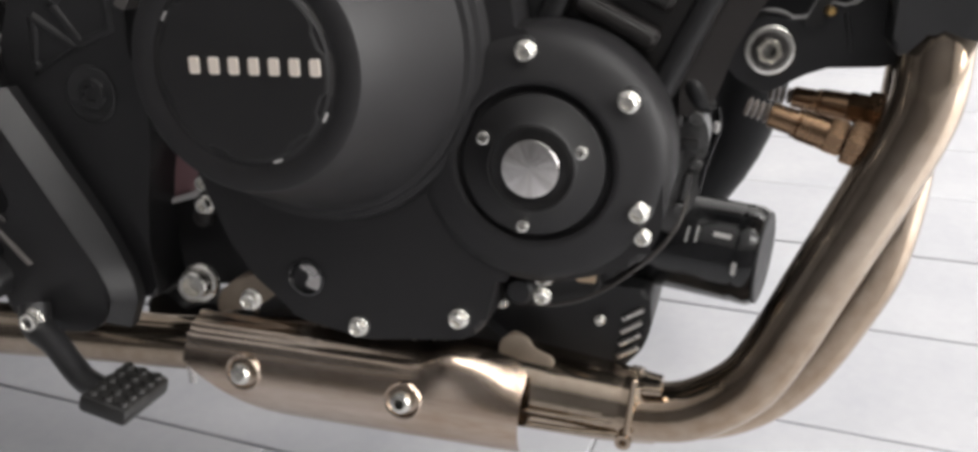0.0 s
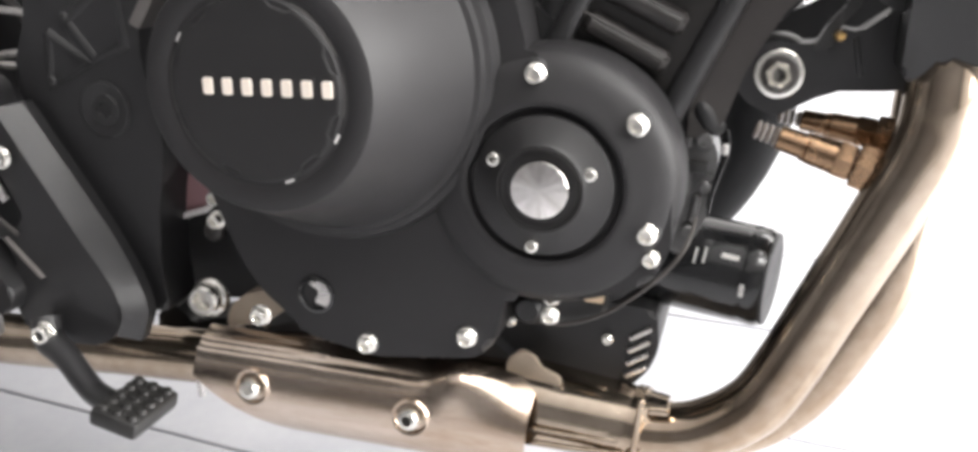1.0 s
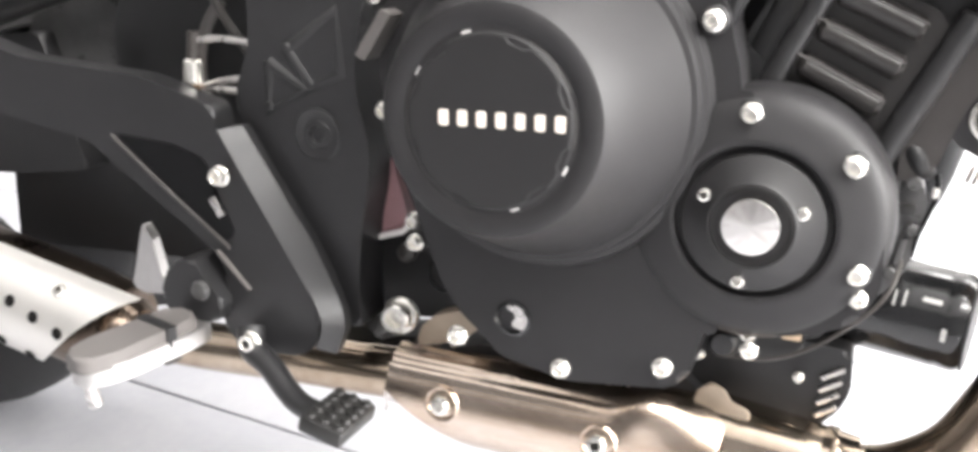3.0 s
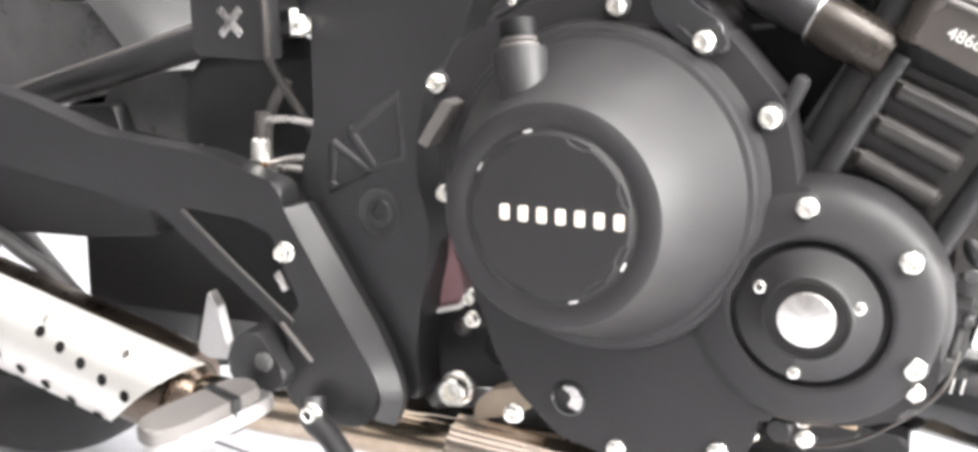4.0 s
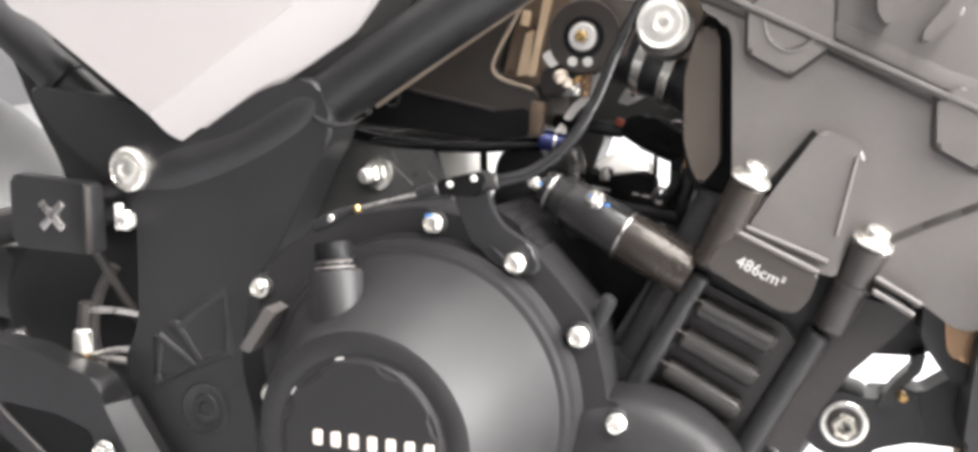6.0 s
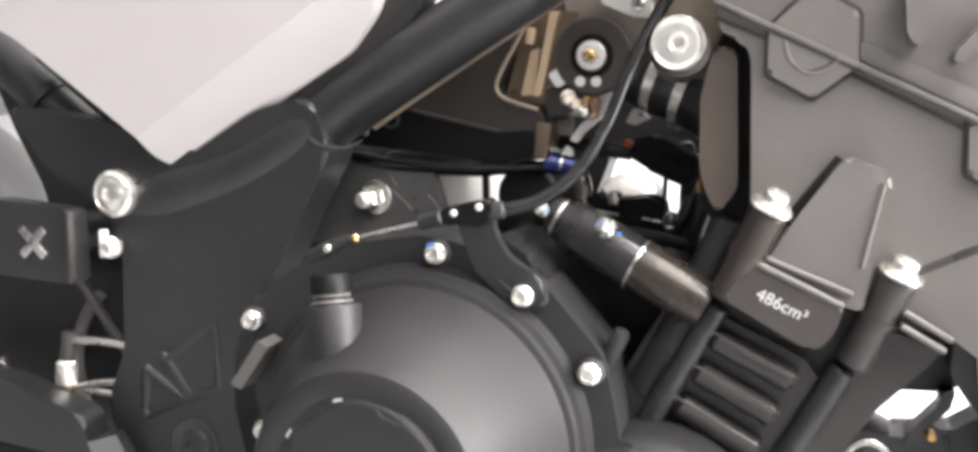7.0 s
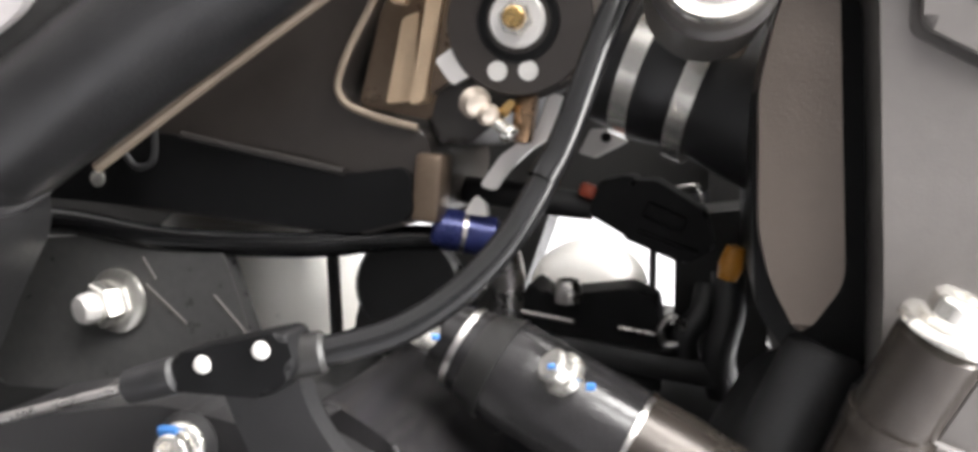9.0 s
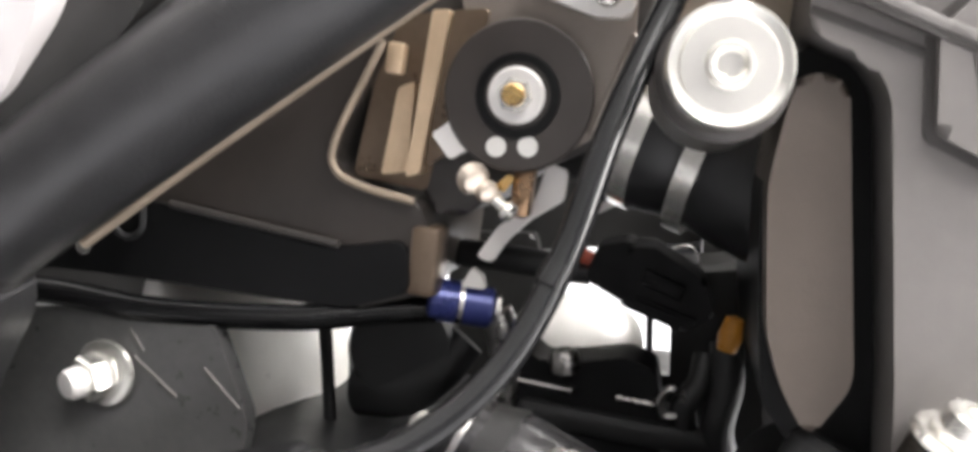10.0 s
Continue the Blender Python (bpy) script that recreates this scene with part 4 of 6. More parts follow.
part("hexagon_boss", plate(HEX2, HF - 0.0048, 0.66, 0.0025, 0.0032, 3), GREY, head, "raised six-sided boss")
for p_ in ([(0.1488, 0.7120), (0.1515, 0.6850), (0.1570, 0.6778), (0.1600, 0.6830), (0.1570, 0.7120)], [(0.1900, 0.6960), (0.1730, 0.6740), (0.1760, 0.6690), (0.1940, 0.6850)]):
    part("vane", plate(p_, 0.6330, 0.66, 0.003, 0.0028, 3), GREY, head, "short grey cooling vane")
# raised three-sided boss above the posts
part("boss", plate([(0.0985, 0.5800), (0.1236, 0.6179), (0.1287, 0.6215), (0.1456, 0.6154), (0.1510, 0.6089), (0.1425, 0.5600), (0.1400, 0.5380), (0.0850, 0.5560)], HF - 0.0085, 0.66, 0.004, 0.0068, 4), GREY, head, "raised rounded boss")
# Black strip paints the shade on the boss's left flank.
strip([(0.0990, 0.5850), (0.1235, 0.6185)], 0.0060, HF - 0.0030, 0.006, GROOVEM, "narrow_bar", 0.0006)
part("boss_rim", tube([(0.1462, 0.6395, 0.6075), (0.1380, 0.6395, 0.5630)], 0.0013, 12, 1), GREY, head, "rounded grey boss rim")
strip([(0.158, 0.556), (0.184, 0.5700), (0.203, 0.5790), (0.225, 0.589)], 0.0044, HF - 0.0006, 0.002, GREYDARK, "groove", 0.0003)
# bolts standing on their posts
for q, p, mat in ((V(0.0672, 0.6480, 0.5400), V(0.0900, 0.6350, 0.5925), POST), (V(0.1380, 0.6570, 0.5050), V(0.1577, 0.6450, 0.5585), GREYDARK)):
    d = (p - q).normalized()
    part("tower_neck", rod(q, p, 0.0098, 0.0108, 0.002, 32), mat, barrel, "round dark bolt post")
    part("post_collar", tube([q.lerp(p, 0.52), q.lerp(p, 0.58)], 0.0115, 32, 1), mat, barrel, "raised collar on the post")
    part("post_washer", rod(p, p + d * 0.0030, 0.0120, 0.0116, 0.0008, 32), CHROME, barrel, "bright washer")
    part("post_bolt", lathe([(0, 0), (0.0082, 0), (0.0084, 0.0015), (0.0072, 0.0020), (0.0072, 0.0062), (0.0062, 0.0072), (0.0034, 0.0072), (0.0030, 0.0040), (0, 0.0040)], p + d * 0.0030, d, 12), CHROME, barrel, "bright head bolt")
# -- engine hanger at the front --
hanger = part("engine_hanger", plate([(0.128, 0.470), (0.120, 0.440), (0.134, 0.424), (0.150, 0.416), (0.172, 0.428), (0.190, 0.434), (0.222, 0.434), (0.240, 0.452), (0.30, 0.470), (0.30, 0.505), (0.215, 0.482), (0.2010, 0.4715), (0.1930, 0.4655), (0.1820, 0.4680), (0.1700, 0.4590), (0.1570, 0.4585), (0.1465, 0.4615), (0.1370, 0.4540)], 0.676, 0.70, 0.003, 0.003), CASE, bike, "black front engine hanger")
part("far_plate", plate([(0.130, 0.4210), (0.130, 0.4440), (0.1590, 0.4525), (0.1725, 0.4580), (0.1888, 0.4670), (0.205, 0.4800), (0.300, 0.540), (0.330, 0.540), (0.330, 0.4210)], 0.950, 0.965, 0.004, 0.002), DARKCAP, hanger, "dull black hanger of the other side")
part("clip_arm", plate([(0.1855, 0.4890), (0.1935, 0.4915), (0.1915, 0.4800), (0.1800, 0.4670), (0.1780, 0.4560), (0.1680, 0.4560), (0.1755, 0.4705), (0.1855, 0.4822)], 0.671, 0.684, 0.002, 0.0015), PLASTIC, hanger, "black bent clip")
part("clip_stud", rod((0.1815, 0.672, 0.4640), (0.1825, 0.664, 0.4650), 0.0032, 0.0026), BRASS, hanger, "small brass stud")
part("upper_lug", plate([(0.155, 0.512), (0.188, 0.512), (0.2000, 0.4960), (0.1965, 0.4880), (0.1855, 0.4850), (0.1629, 0.4840), (0.1500, 0.4695), (0.140, 0.475)], 0.686, 0.70, 0.002, 0.002), CASE, hanger, "black lug over the gap")
part("hanger_bush", lathe([(0, -0.03), (0.0205, -0.03), (0.0205, 0.0), (0.019, 0.002), (0, 0.002)], (0.151, 0.680, 0.4415), seg=40), CASE, hanger)
HB = (0.151, 0.678, 0.4415)
part("hanger_washer", lathe([(0, 0), (0.0140, 0), (0.0145, 0.0012), (0.0142, 0.0034), (0.0134, 0.0040), (0.0114, 0.0040), (0.0108, 0.0028), (0, 0.0028)], HB, seg=44), CHROME, hanger, "bright round washer")
# Dark ring paints the shaded gap between washer and bolt head.
part("head_gap_ring", lathe([(0, 0.002), (0.0106, 0.002), (0.0104, 0.0034), (0.0094, 0.0040), (0, 0.0040)], HB, seg=36), GREYDARK, hanger, "dark ring for the shade round the bolt head")
part("bolt_head", lathe([(0, 0.005), (0.0078, 0.005), (0.0078, 0.0105), (0.0068, 0.0118), (0.0052, 0.0094), (0.0046, 0.0104), (0.0040, 0.0050), (0, 0.0050)], HB, seg=6), CHROME, hanger, "bright hexagon bolt head")
part("narrow_bar", block((0.193, 0.6755, 0.452), (0.003, 0.003, 0.022), 0.001, (0, -12, 0)), FRAME, hanger)
part("down_tube", tube([(0.085, 0.700, 0.395), (0.108, 0.694, 0.44), (0.135, 0.692, 0.49), (0.150, 0.698, 0.515)], 0.014, 20), CASE, bike, "black tube beside the cylinder")
casting = part("side_casting", plate([(0.088, 0.416), (0.106, 0.4180), (0.1180, 0.4000), (0.1205, 0.3900), (0.1170, 0.3690), (0.1140, 0.3500), (0.098, 0.326), (0.088, 0.34)], 0.668, 0.70, 0.006, 0.006, 4), STAYM, crank, "rough grey casting beside the cover")
for x, z, l in ((0.1015, 0.405, 0.016), (0.1010, 0.378, 0.020), (0.1065, 0.360, 0.018)):
    part("casting_rib", rod((x, 0.667, z - l / 2), (x + 0.003, 0.667, z + l / 2), 0.0030, 0.0026, 0.001), STAYM, casting, "short cast rib")
for x, z, r in ((0.1120, 0.402, 0.0058), (0.1135, 0.374, 0.0046), (0.1040, 0.346, 0.0045)):
    part("casting_boss", rod((x, 0.680, z), (x, 0.663, z), r, r * 0.85, 0.001), STAYM, casting, "small round boss")
part("wire_clip", block((0.1082, 0.6650, 0.3866), (0.0125, 0.006, 0.0068), 0.0012, (0, 4, 0)), PLASTIC, casting, "black square wire clip")
part("wire_boot", tube([(0.1050, 0.672, 0.4270), (0.1110, 0.668, 0.4190), (0.1150, 0.668, 0.4120), (0.1200, 0.672, 0.4080)], [0.0060, 0.0068, 0.0060, 0.0045], 14), RUBBER, casting, "crumpled black rubber boot")
part("wire", tube([(0.1240, 0.672, 0.4080), (0.1252, 0.670, 0.3960), (0.1215, 0.668, 0.3830), (0.1175, 0.668, 0.3700), (0.1150, 0.670, 0.3560)], 0.0016, 10), SHEATH, casting, "thin black wire")
part("wire_tip", rod((0.1243, 0.669, 0.4000), (0.1236, 0.669, 0.3935), 0.0020), PALE, casting, "bright wire end")
part("header_shroud", plate([(0.2140, 0.510), (0.2110, 0.4500), (0.2155, 0.4440), (0.2235, 0.4513), (0.2306, 0.4600), (0.2439, 0.4545), (0.31, 0.440), (0.31, 0.56), (0.26, 0.56)], 0.634, 0.70, 0.01, 0.004), CASE, bike, "black shroud at the head of the pipes")
part("shroud_back", plate([(0.158, 0.4300), (0.1757, 0.4275), (0.2171, 0.4290), (0.240, 0.445), (0.240, 0.462), (0.165, 0.456)], 0.702, 0.72, 0.004, 0.002), CASE, bike, "black plate behind the hanger")
part("front_body", plate([(0.1880, 0.5250), (0.1930, 0.5380), (0.2060, 0.5460), (0.250, 0.560), (0.250, 0.470), (0.2050, 0.4800), (0.1960, 0.4910), (0.1875, 0.5044)], 0.657, 0.70, 0.005, 0.005, 4), CASE, bike, "black rounded housing before the cylinder")
part("bronze_band", plate([(0.1985, 0.5210), (0.2080, 0.5300), (0.2250, 0.5300), (0.2250, 0.4920), (0.2080, 0.4920), (0.2010, 0.4990)], 0.652, 0.66, 0.004, 0.003, 3), BRONZE, bike, "bronze face of the housing")

# -- white side panel: a flat face folded back along a crease --
FOLD = lambda x, z: 0.75 * max(0.0, (x + 0.3080) * 0.540 - (z - 0.6215) * 0.842)
bm = plate([(-0.4050, 0.6870), (-0.3965, 0.6820), (-0.3080, 0.6215), (-0.1800, 0.7035), (-0.1400, 0.7292), (-0.1400, 0.780), (-0.3912, 0.780), (-0.4278, 0.7015), (-0.4200, 0.6930)], 0.6225, 0.660, [0.004, 0.004, 0, 0, 0, 0, 0, 0.01, 0.004], 0)
panel = part("side_panel", bm, WHITE, bike, "glossy white folded side panel", sharp=20)
part("panel_flank", plate([(-0.3080, 0.6215), (-0.3020, 0.6075), (-0.2905, 0.6010), (-0.2800, 0.6060), (-0.1640, 0.6765), (-0.1465, 0.6990), (-0.1320, 0.7345), (-0.1400, 0.7292), (-0.1800, 0.7035)], 0.6228, 0.650, [0, 0.006, 0.009, 0.006, 0.006, 0.006, 0, 0, 0], 0, slope=FOLD), WHITE, panel, "folded lower strip of the white panel", sharp=20)
part("panel_backing", plate([(-0.418, 0.678), (-0.318, 0.604), (-0.296, 0.5935), (-0.272, 0.5990), (-0.155, 0.6720), (-0.125, 0.695), (-0.085, 0.765), (-0.28, 0.80), (-0.40, 0.725)], 0.650, 0.670, 0.01, 0.003), PLASTIC, panel, "black rim behind the panel")

part("rail_collar", tube([(-0.415, 0.671, 0.6395), (-0.421, 0.671, 0.644)], 0.0195, 24, 1), FRAME, bike, "raised collar on the rear tube")

# -- air box and throttle body --
box_ = part("air_box", plate([(-0.235, 0.620), (-0.180, 0.648), (-0.09, 0.705), (-0.06, 0.725), (-0.074, 0.690), (-0.0895, 0.660), (-0.0880, 0.6520), (-0.0800, 0.6470), (-0.0600, 0.6420), (-0.0565, 0.632), (-0.0600, 0.6100), (-0.085, 0.604), (-0.16, 0.612)], 0.712, 0.80, 0.004, 0.003), AIRBOX, bike, "dark brown-black plastic air box")
# Black sheet paints the shade over the box's lower half.
part("lower_shade", plate([(-0.232, 0.6185), (-0.158, 0.6410), (-0.0875, 0.6262), (-0.0640, 0.6290), (-0.0625, 0.6110), (-0.085, 0.6052), (-0.16, 0.6132)], 0.7095, 0.716, 0.005, 0.0022, 3), DARKCAP, box_, "dull black sheet for the shaded lower half of the air box")
part("box_rib", tube([(-0.150, 0.7095, 0.6400), (-0.0875, 0.7090, 0.6270)], 0.0014, 8, 1), GREYDARK, box_)
part("recess_lip", tube([(-0.071, 0.7105, 0.695), (-0.0875, 0.7095, 0.664), (-0.0885, 0.7095, 0.6525), (-0.078, 0.7095, 0.6465), (-0.0610, 0.7095, 0.6420)], 0.0014, 10), TAN, box_, "pale recess lip")
part("box_foot", block((-0.0585, 0.718, 0.6215), (0.010, 0.016, 0.024), 0.002, (0, 6, 0)), RECESSM, box_, "brown foot of the box")
part("clip", tube([(-0.176, 0.708, 0.640), (-0.168, 0.707, 0.629), (-0.160, 0.707, 0.631), (-0.160, 0.708, 0.645)], 0.0013, 8), RUBBER, box_)
part("rivet", lathe([(0, 0), (0.004, 0), (0.003, 0.002), (0, 0.0025)], (-0.185, 0.711, 0.624), seg=14), CHROME, box_)
throttle = part("throttle_body", plate([(-0.060, 0.735), (-0.062, 0.640), (-0.050, 0.634), (-0.030, 0.648), (0.003, 0.662), (0.020, 0.70), (0.012, 0.740)], 0.722, 0.80, 0.006, 0.003), GREYDARK, bike, "dark cast throttle body")
part("recess_back", plate([(-0.0865, 0.6500), (-0.060, 0.6445), (-0.043, 0.705), (-0.072, 0.705)], 0.7215, 0.73, 0.002, 0.001), RECESSM, throttle, "brown back of the recess")
part("gold_strip", plate([(-0.0750, 0.6505), (-0.0655, 0.6515), (-0.0625, 0.6820), (-0.0685, 0.6800)], 0.7175, 0.724, 0.001, 0.002, 3), GOLD, throttle, "tan gold contact strip")
part("gold_block", block((-0.0680, 0.7150, 0.6895), (0.0062, 0.006, 0.0105), 0.0012, (0, 8, 0)), GOLD, throttle, "tan gold contact block")
part("tan_strip", plate([(-0.0650, 0.6500), (-0.0600, 0.6510), (-0.0490, 0.7050), (-0.0550, 0.7050)], 0.7130, 0.724, 0.001, 0.0022, 3), GOLD, throttle, "pale tan strip")
part("brown_side", plate([(-0.0590, 0.6530), (-0.0480, 0.6600), (-0.0360, 0.7050), (-0.0485, 0.7050)], 0.7155, 0.724, 0.002, 0.003, 3), RECESSM, throttle, "reddish brown side")
part("back_plate", plate([(-0.0475, 0.7150), (-0.0422, 0.6900), (-0.0300, 0.6680), (-0.0150, 0.6560), (-0.0007, 0.6640), (0.0105, 0.6905), (0.0120, 0.7150)], 0.7180, 0.724, 0.002, 0.001), WARMCAST, throttle, "warm grey cast plate behind the pulley")
part("plate_fold", rod((0.0110, 0.7170, 0.6960), (-0.0030, 0.7170, 0.6640), 0.0014, 0.0014), WARMCAST, throttle, "folded edge of the plate")
top_ = part("top_plate", plate([(-0.0220, 0.7180), (-0.0205, 0.7090), (-0.0010, 0.7008), (0.0090, 0.7003), (0.0115, 0.7060), (0.0080, 0.7180)], 0.7090, 0.716, 0.0015, 0.001), PALE, throttle, "bright plate with a screw")
again(SCREW, "screw", top_, facing(0.0030, 0.7085, 0.7080, 1.1, 30))
PX, PZ = -0.0255, 0.6765
pul = part("throttle_pulley", lathe([(0, 0), (0.0215, 0), (0.0235, 0.002), (0.0215, 0.004), (0.0232, 0.006), (0.0245, 0.0085), (0.0238, 0.0095), (0.0110, 0.0100), (0.0105, 0.0112), (0, 0.0112)], (PX, 0.7165, PZ), seg=56), PULLEYM, bike, "dark throttle pulley")
part("hub_ring", lathe([(0.0105, 0.0098), (0.0138, 0.0098), (0.0134, 0.0112), (0.0108, 0.0114), (0.0105, 0.0098)], (PX, 0.7165, PZ), seg=40), DARKCAP, pul, "dark ring round the washer")
part("washer", lathe([(0, 0.011), (0.0092, 0.011), (0.0092, 0.0128), (0.0084, 0.0134), (0.006, 0.0130), (0, 0.0130)], (PX, 0.7165, PZ), seg=32), PALE, pul, "bright washer")
part("nut", lathe([(0, 0.012), (0.0056, 0.012), (0.0056, 0.0162), (0.005, 0.017), (0, 0.017)], (PX, 0.7165, PZ), seg=6), CHROME, pul, "bright hexagon nut")
part("shaft_end", lathe([(0, 0.015), (0.0036, 0.015), (0.0036, 0.0192), (0.003, 0.0198), (0, 0.0198)], (PX, 0.7165, PZ), seg=20), BRASS, pul, "brass shaft end")
for x in (-0.0325, -0.0222):
    part("hole_plug", lathe([(0, 0.009), (0.0033, 0.009), (0.0033, 0.0106), (0, 0.0108)], (x, 0.7165, 0.6603), seg=20), MARK, pul, "pale round plug")
arm = part("link_arm", plate([(-0.0545, 0.6645), (-0.0475, 0.6690), (-0.0415, 0.6595), (-0.0485, 0.6560)], 0.708, 0.713, 0.001, 0.0008), PALE, bike, "pale metal stop tab")
part("ball", lathe([(0, -0.0056), (0.0038, -0.0044), (0.0056, 0), (0.0038, 0.0044), (0, 0.0056)], (-0.0400, 0.706, 0.6500), (0.5, -1, -0.3), 20), BALLM, arm)
part("ball", lathe([(0, -0.0040), (0.0028, -0.0030), (0.0040, 0), (0.0028, 0.0030), (0, 0.0040)], (-0.0350, 0.704, 0.6460), (0.5, -1, -0.3), 16), BALLM, arm)
part("adjuster", rod((-0.0385, 0.706, 0.6485), (-0.0275, 0.703, 0.6395), 0.0022), CHROME, arm, "bright adjuster screw")
part("adjuster_head", rod((-0.0295, 0.7035, 0.6410), (-0.0265, 0.7028, 0.6385), 0.0034, seg=12), CHROME, arm)
part("pale_bracket", plate([(-0.0185, 0.6541), (-0.0116, 0.6521), (-0.0130, 0.6414), (-0.0244, 0.6348), (-0.0325, 0.6275), (-0.0380, 0.6197), (-0.0436, 0.6217), (-0.0358, 0.6324), (-0.0231, 0.6413)], 0.726, 0.730, 0.0015, 0.0008), PALE, bike, "pale curved cast bracket")
part("brass_tab", plate([(-0.0330, 0.6480), (-0.0290, 0.6515), (-0.0270, 0.6500), (-0.0310, 0.6450)], 0.710, 0.7125, 0.0008, 0.0005), BRASS, bike, "small brass tab")
part("dark_link", block((-0.0255, 0.718, 0.6455), (0.007, 0.010, 0.018), 0.002, (0, 8, 0)), BRONZE, bike, "dark brown link")
# large bright cap beside the pulley
capb = part("fuel_tap", rod((0.0335, 0.680, 0.6765), (0.0365, 0.648, 0.680), 0.0172, 0.0172, 0.002, 40), GREYDARK, bike, "dark round tap body")
part("tap_cap", lathe([(0, 0.0), (0.0148, 0.0), (0.0150, 0.006), (0.0140, 0.0075), (0.0118, 0.0068), (0.0112, 0.0076), (0.0058, 0.0076), (0.0050, 0.0105), (0.0042, 0.0105), (0.0030, 0.0080), (0, 0.0080)], (0.0368, 0.640, 0.6805), (0.03, -1, 0.04), 44), CHROME, capb, "bright stepped cap")
part("tap_stay", plate([(0.017, 0.735), (0.017, 0.704), (0.038, 0.663), (0.045, 0.662), (0.055, 0.692), (0.060, 0.735)], 0.690, 0.70, 0.004, 0.002), TAN, capb, "pale stay behind the tap")
# intake boot with two clamps
ba, bb = V(-0.010, 0.752, 0.676), V(0.075, 0.738, 0.640)
boot = part("intake_boot", tube([ba, ba.lerp(bb, 0.35), ba.lerp(bb, 0.5), ba.lerp(bb, 0.7), bb], [0.027, 0.028, 0.025, 0.028, 0.030], 32), RUBBER, bike, "black rubber intake boot")
dboot = (bb - ba).normalized()
for k in (0.30, 0.52):
    c = ba.lerp(bb, k)
    part("clamp", tube([c - dboot * 0.0034, c + dboot * 0.0034], 0.0292, 40, 1), CHROME, boot, "bright steel hose clamp")
    part("clamp_screw", rod(c + V(0.002, -0.024, 0.017), c + V(0.006, -0.024, 0.026), 0.0036), STEEL, boot)
# throttle cable and its clamp
cable = part("throttle_cable", tube([(-0.068, 0.598, 0.5865), (-0.052, 0.601, 0.5890), (-0.032, 0.610, 0.5950), (-0.014, 0.622, 0.6105), (-0.001, 0.634, 0.6350), (0.010, 0.645, 0.668), (0.026, 0.66, 0.705), (0.05, 0.67, 0.75)], 0.0038, 16), SHEATH, bike, "black sheathed throttle cable")
part("collar", tube([(-0.0045, 0.6305, 0.628), (-0.0020, 0.633, 0.633)], 0.0041, 18, 1), SHEATH, cable, "black collar")
part("ferrule", rod((-0.066, 0.598, 0.5868), (-0.050, 0.6015, 0.5893), 0.0052), PLASTIC, cable)
part("cable_clamp", plate([(-0.0865, 0.5805), (-0.0850, 0.5890), (-0.0560, 0.5960), (-0.0535, 0.5870), (-0.0600, 0.5800)], 0.592, 0.604, 0.003, 0.002), DARKCAP, cable, "black cable clamp")
for x, z in ((-0.0765, 0.5872), (-0.0618, 0.5912)):
    part("clamp_rivet", lathe([(0, 0), (0.0024, 0), (0.0018, 0.0014), (0, 0.0018)], (x, 0.5925, z), seg=14), MARK, cable, "pale rivet")
part("inner_cable", rod((-0.1335, 0.593, 0.5703), (-0.089, 0.5945, 0.5825), 0.0013), STEEL, cable, "bare steel inner cable")
part("cable_sleeve", rod((-0.098, 0.5945, 0.580), (-0.084, 0.595, 0.584), 0.0042, 0.0046), RUBBER, cable)
part("brass_end", rod((-0.1385, 0.593, 0.5690), (-0.1345, 0.593, 0.5700), 0.0026), BRASS, cable, "small brass nipple")
part("release_arm", tube([(-0.168, 0.598, 0.556), (-0.158, 0.596, 0.5605), (-0.148, 0.594, 0.5655), (-0.139, 0.593, 0.569)], [0.0040, 0.0045, 0.0036, 0.0026], 12), CASE, cable, "black release arm")
again(SCREW, "screw", cable, facing(-0.1535, 0.591, 0.5630, 0.6))
bracket = part("cable_bracket", plate([(-0.0790, 0.5850), (-0.0580, 0.5880), (-0.0555, 0.5740), (-0.0490, 0.5620), (-0.0300, 0.5500), (-0.0265, 0.5340), (-0.0400, 0.5330), (-0.0560, 0.5400), (-0.0690, 0.5520), (-0.0745, 0.5680)], 0.6095, 0.6165, 0.005, 0.002, 3, slope=lambda x, z: -0.22 * max(0.0, z - 0.545)), FRAME, bike, "black pressed cable bracket")
# ribbed starter cover behind the dome
starter = part("case_shoulder", plate([(-0.067, 0.572), (-0.045, 0.560), (-0.022, 0.535), (0.0, 0.505), (0.014, 0.47), (0.0, 0.45), (-0.03, 0.50), (-0.07, 0.54)], 0.630, 0.70, 0.01, 0.005, 3), GLOSSY, bike, "dark ribbed case shoulder")
for i in range(2):
    part("rib", tube([(-0.050 + 0.006 * i, 0.6298, 0.556 + 0.002 * i), (-0.038 + 0.006 * i, 0.6280, 0.538 + 0.002 * i), (-0.024 + 0.006 * i, 0.6280, 0.518 + 0.002 * i), (-0.014 + 0.0055 * i, 0.6290, 0.496 + 0.002 * i)], 0.0009, 8), FRAME, starter)
# Black disc draws the shade in the bracket's hole.
part("bracket_hole_shade", lathe([(0, 0), (0.0026, 0), (0.0026, 0.0006), (0, 0.0006)], (-0.0600, 0.6085, 0.5560), seg=18), GROOVEM, bracket, "dark disc for the shade in a round hole")
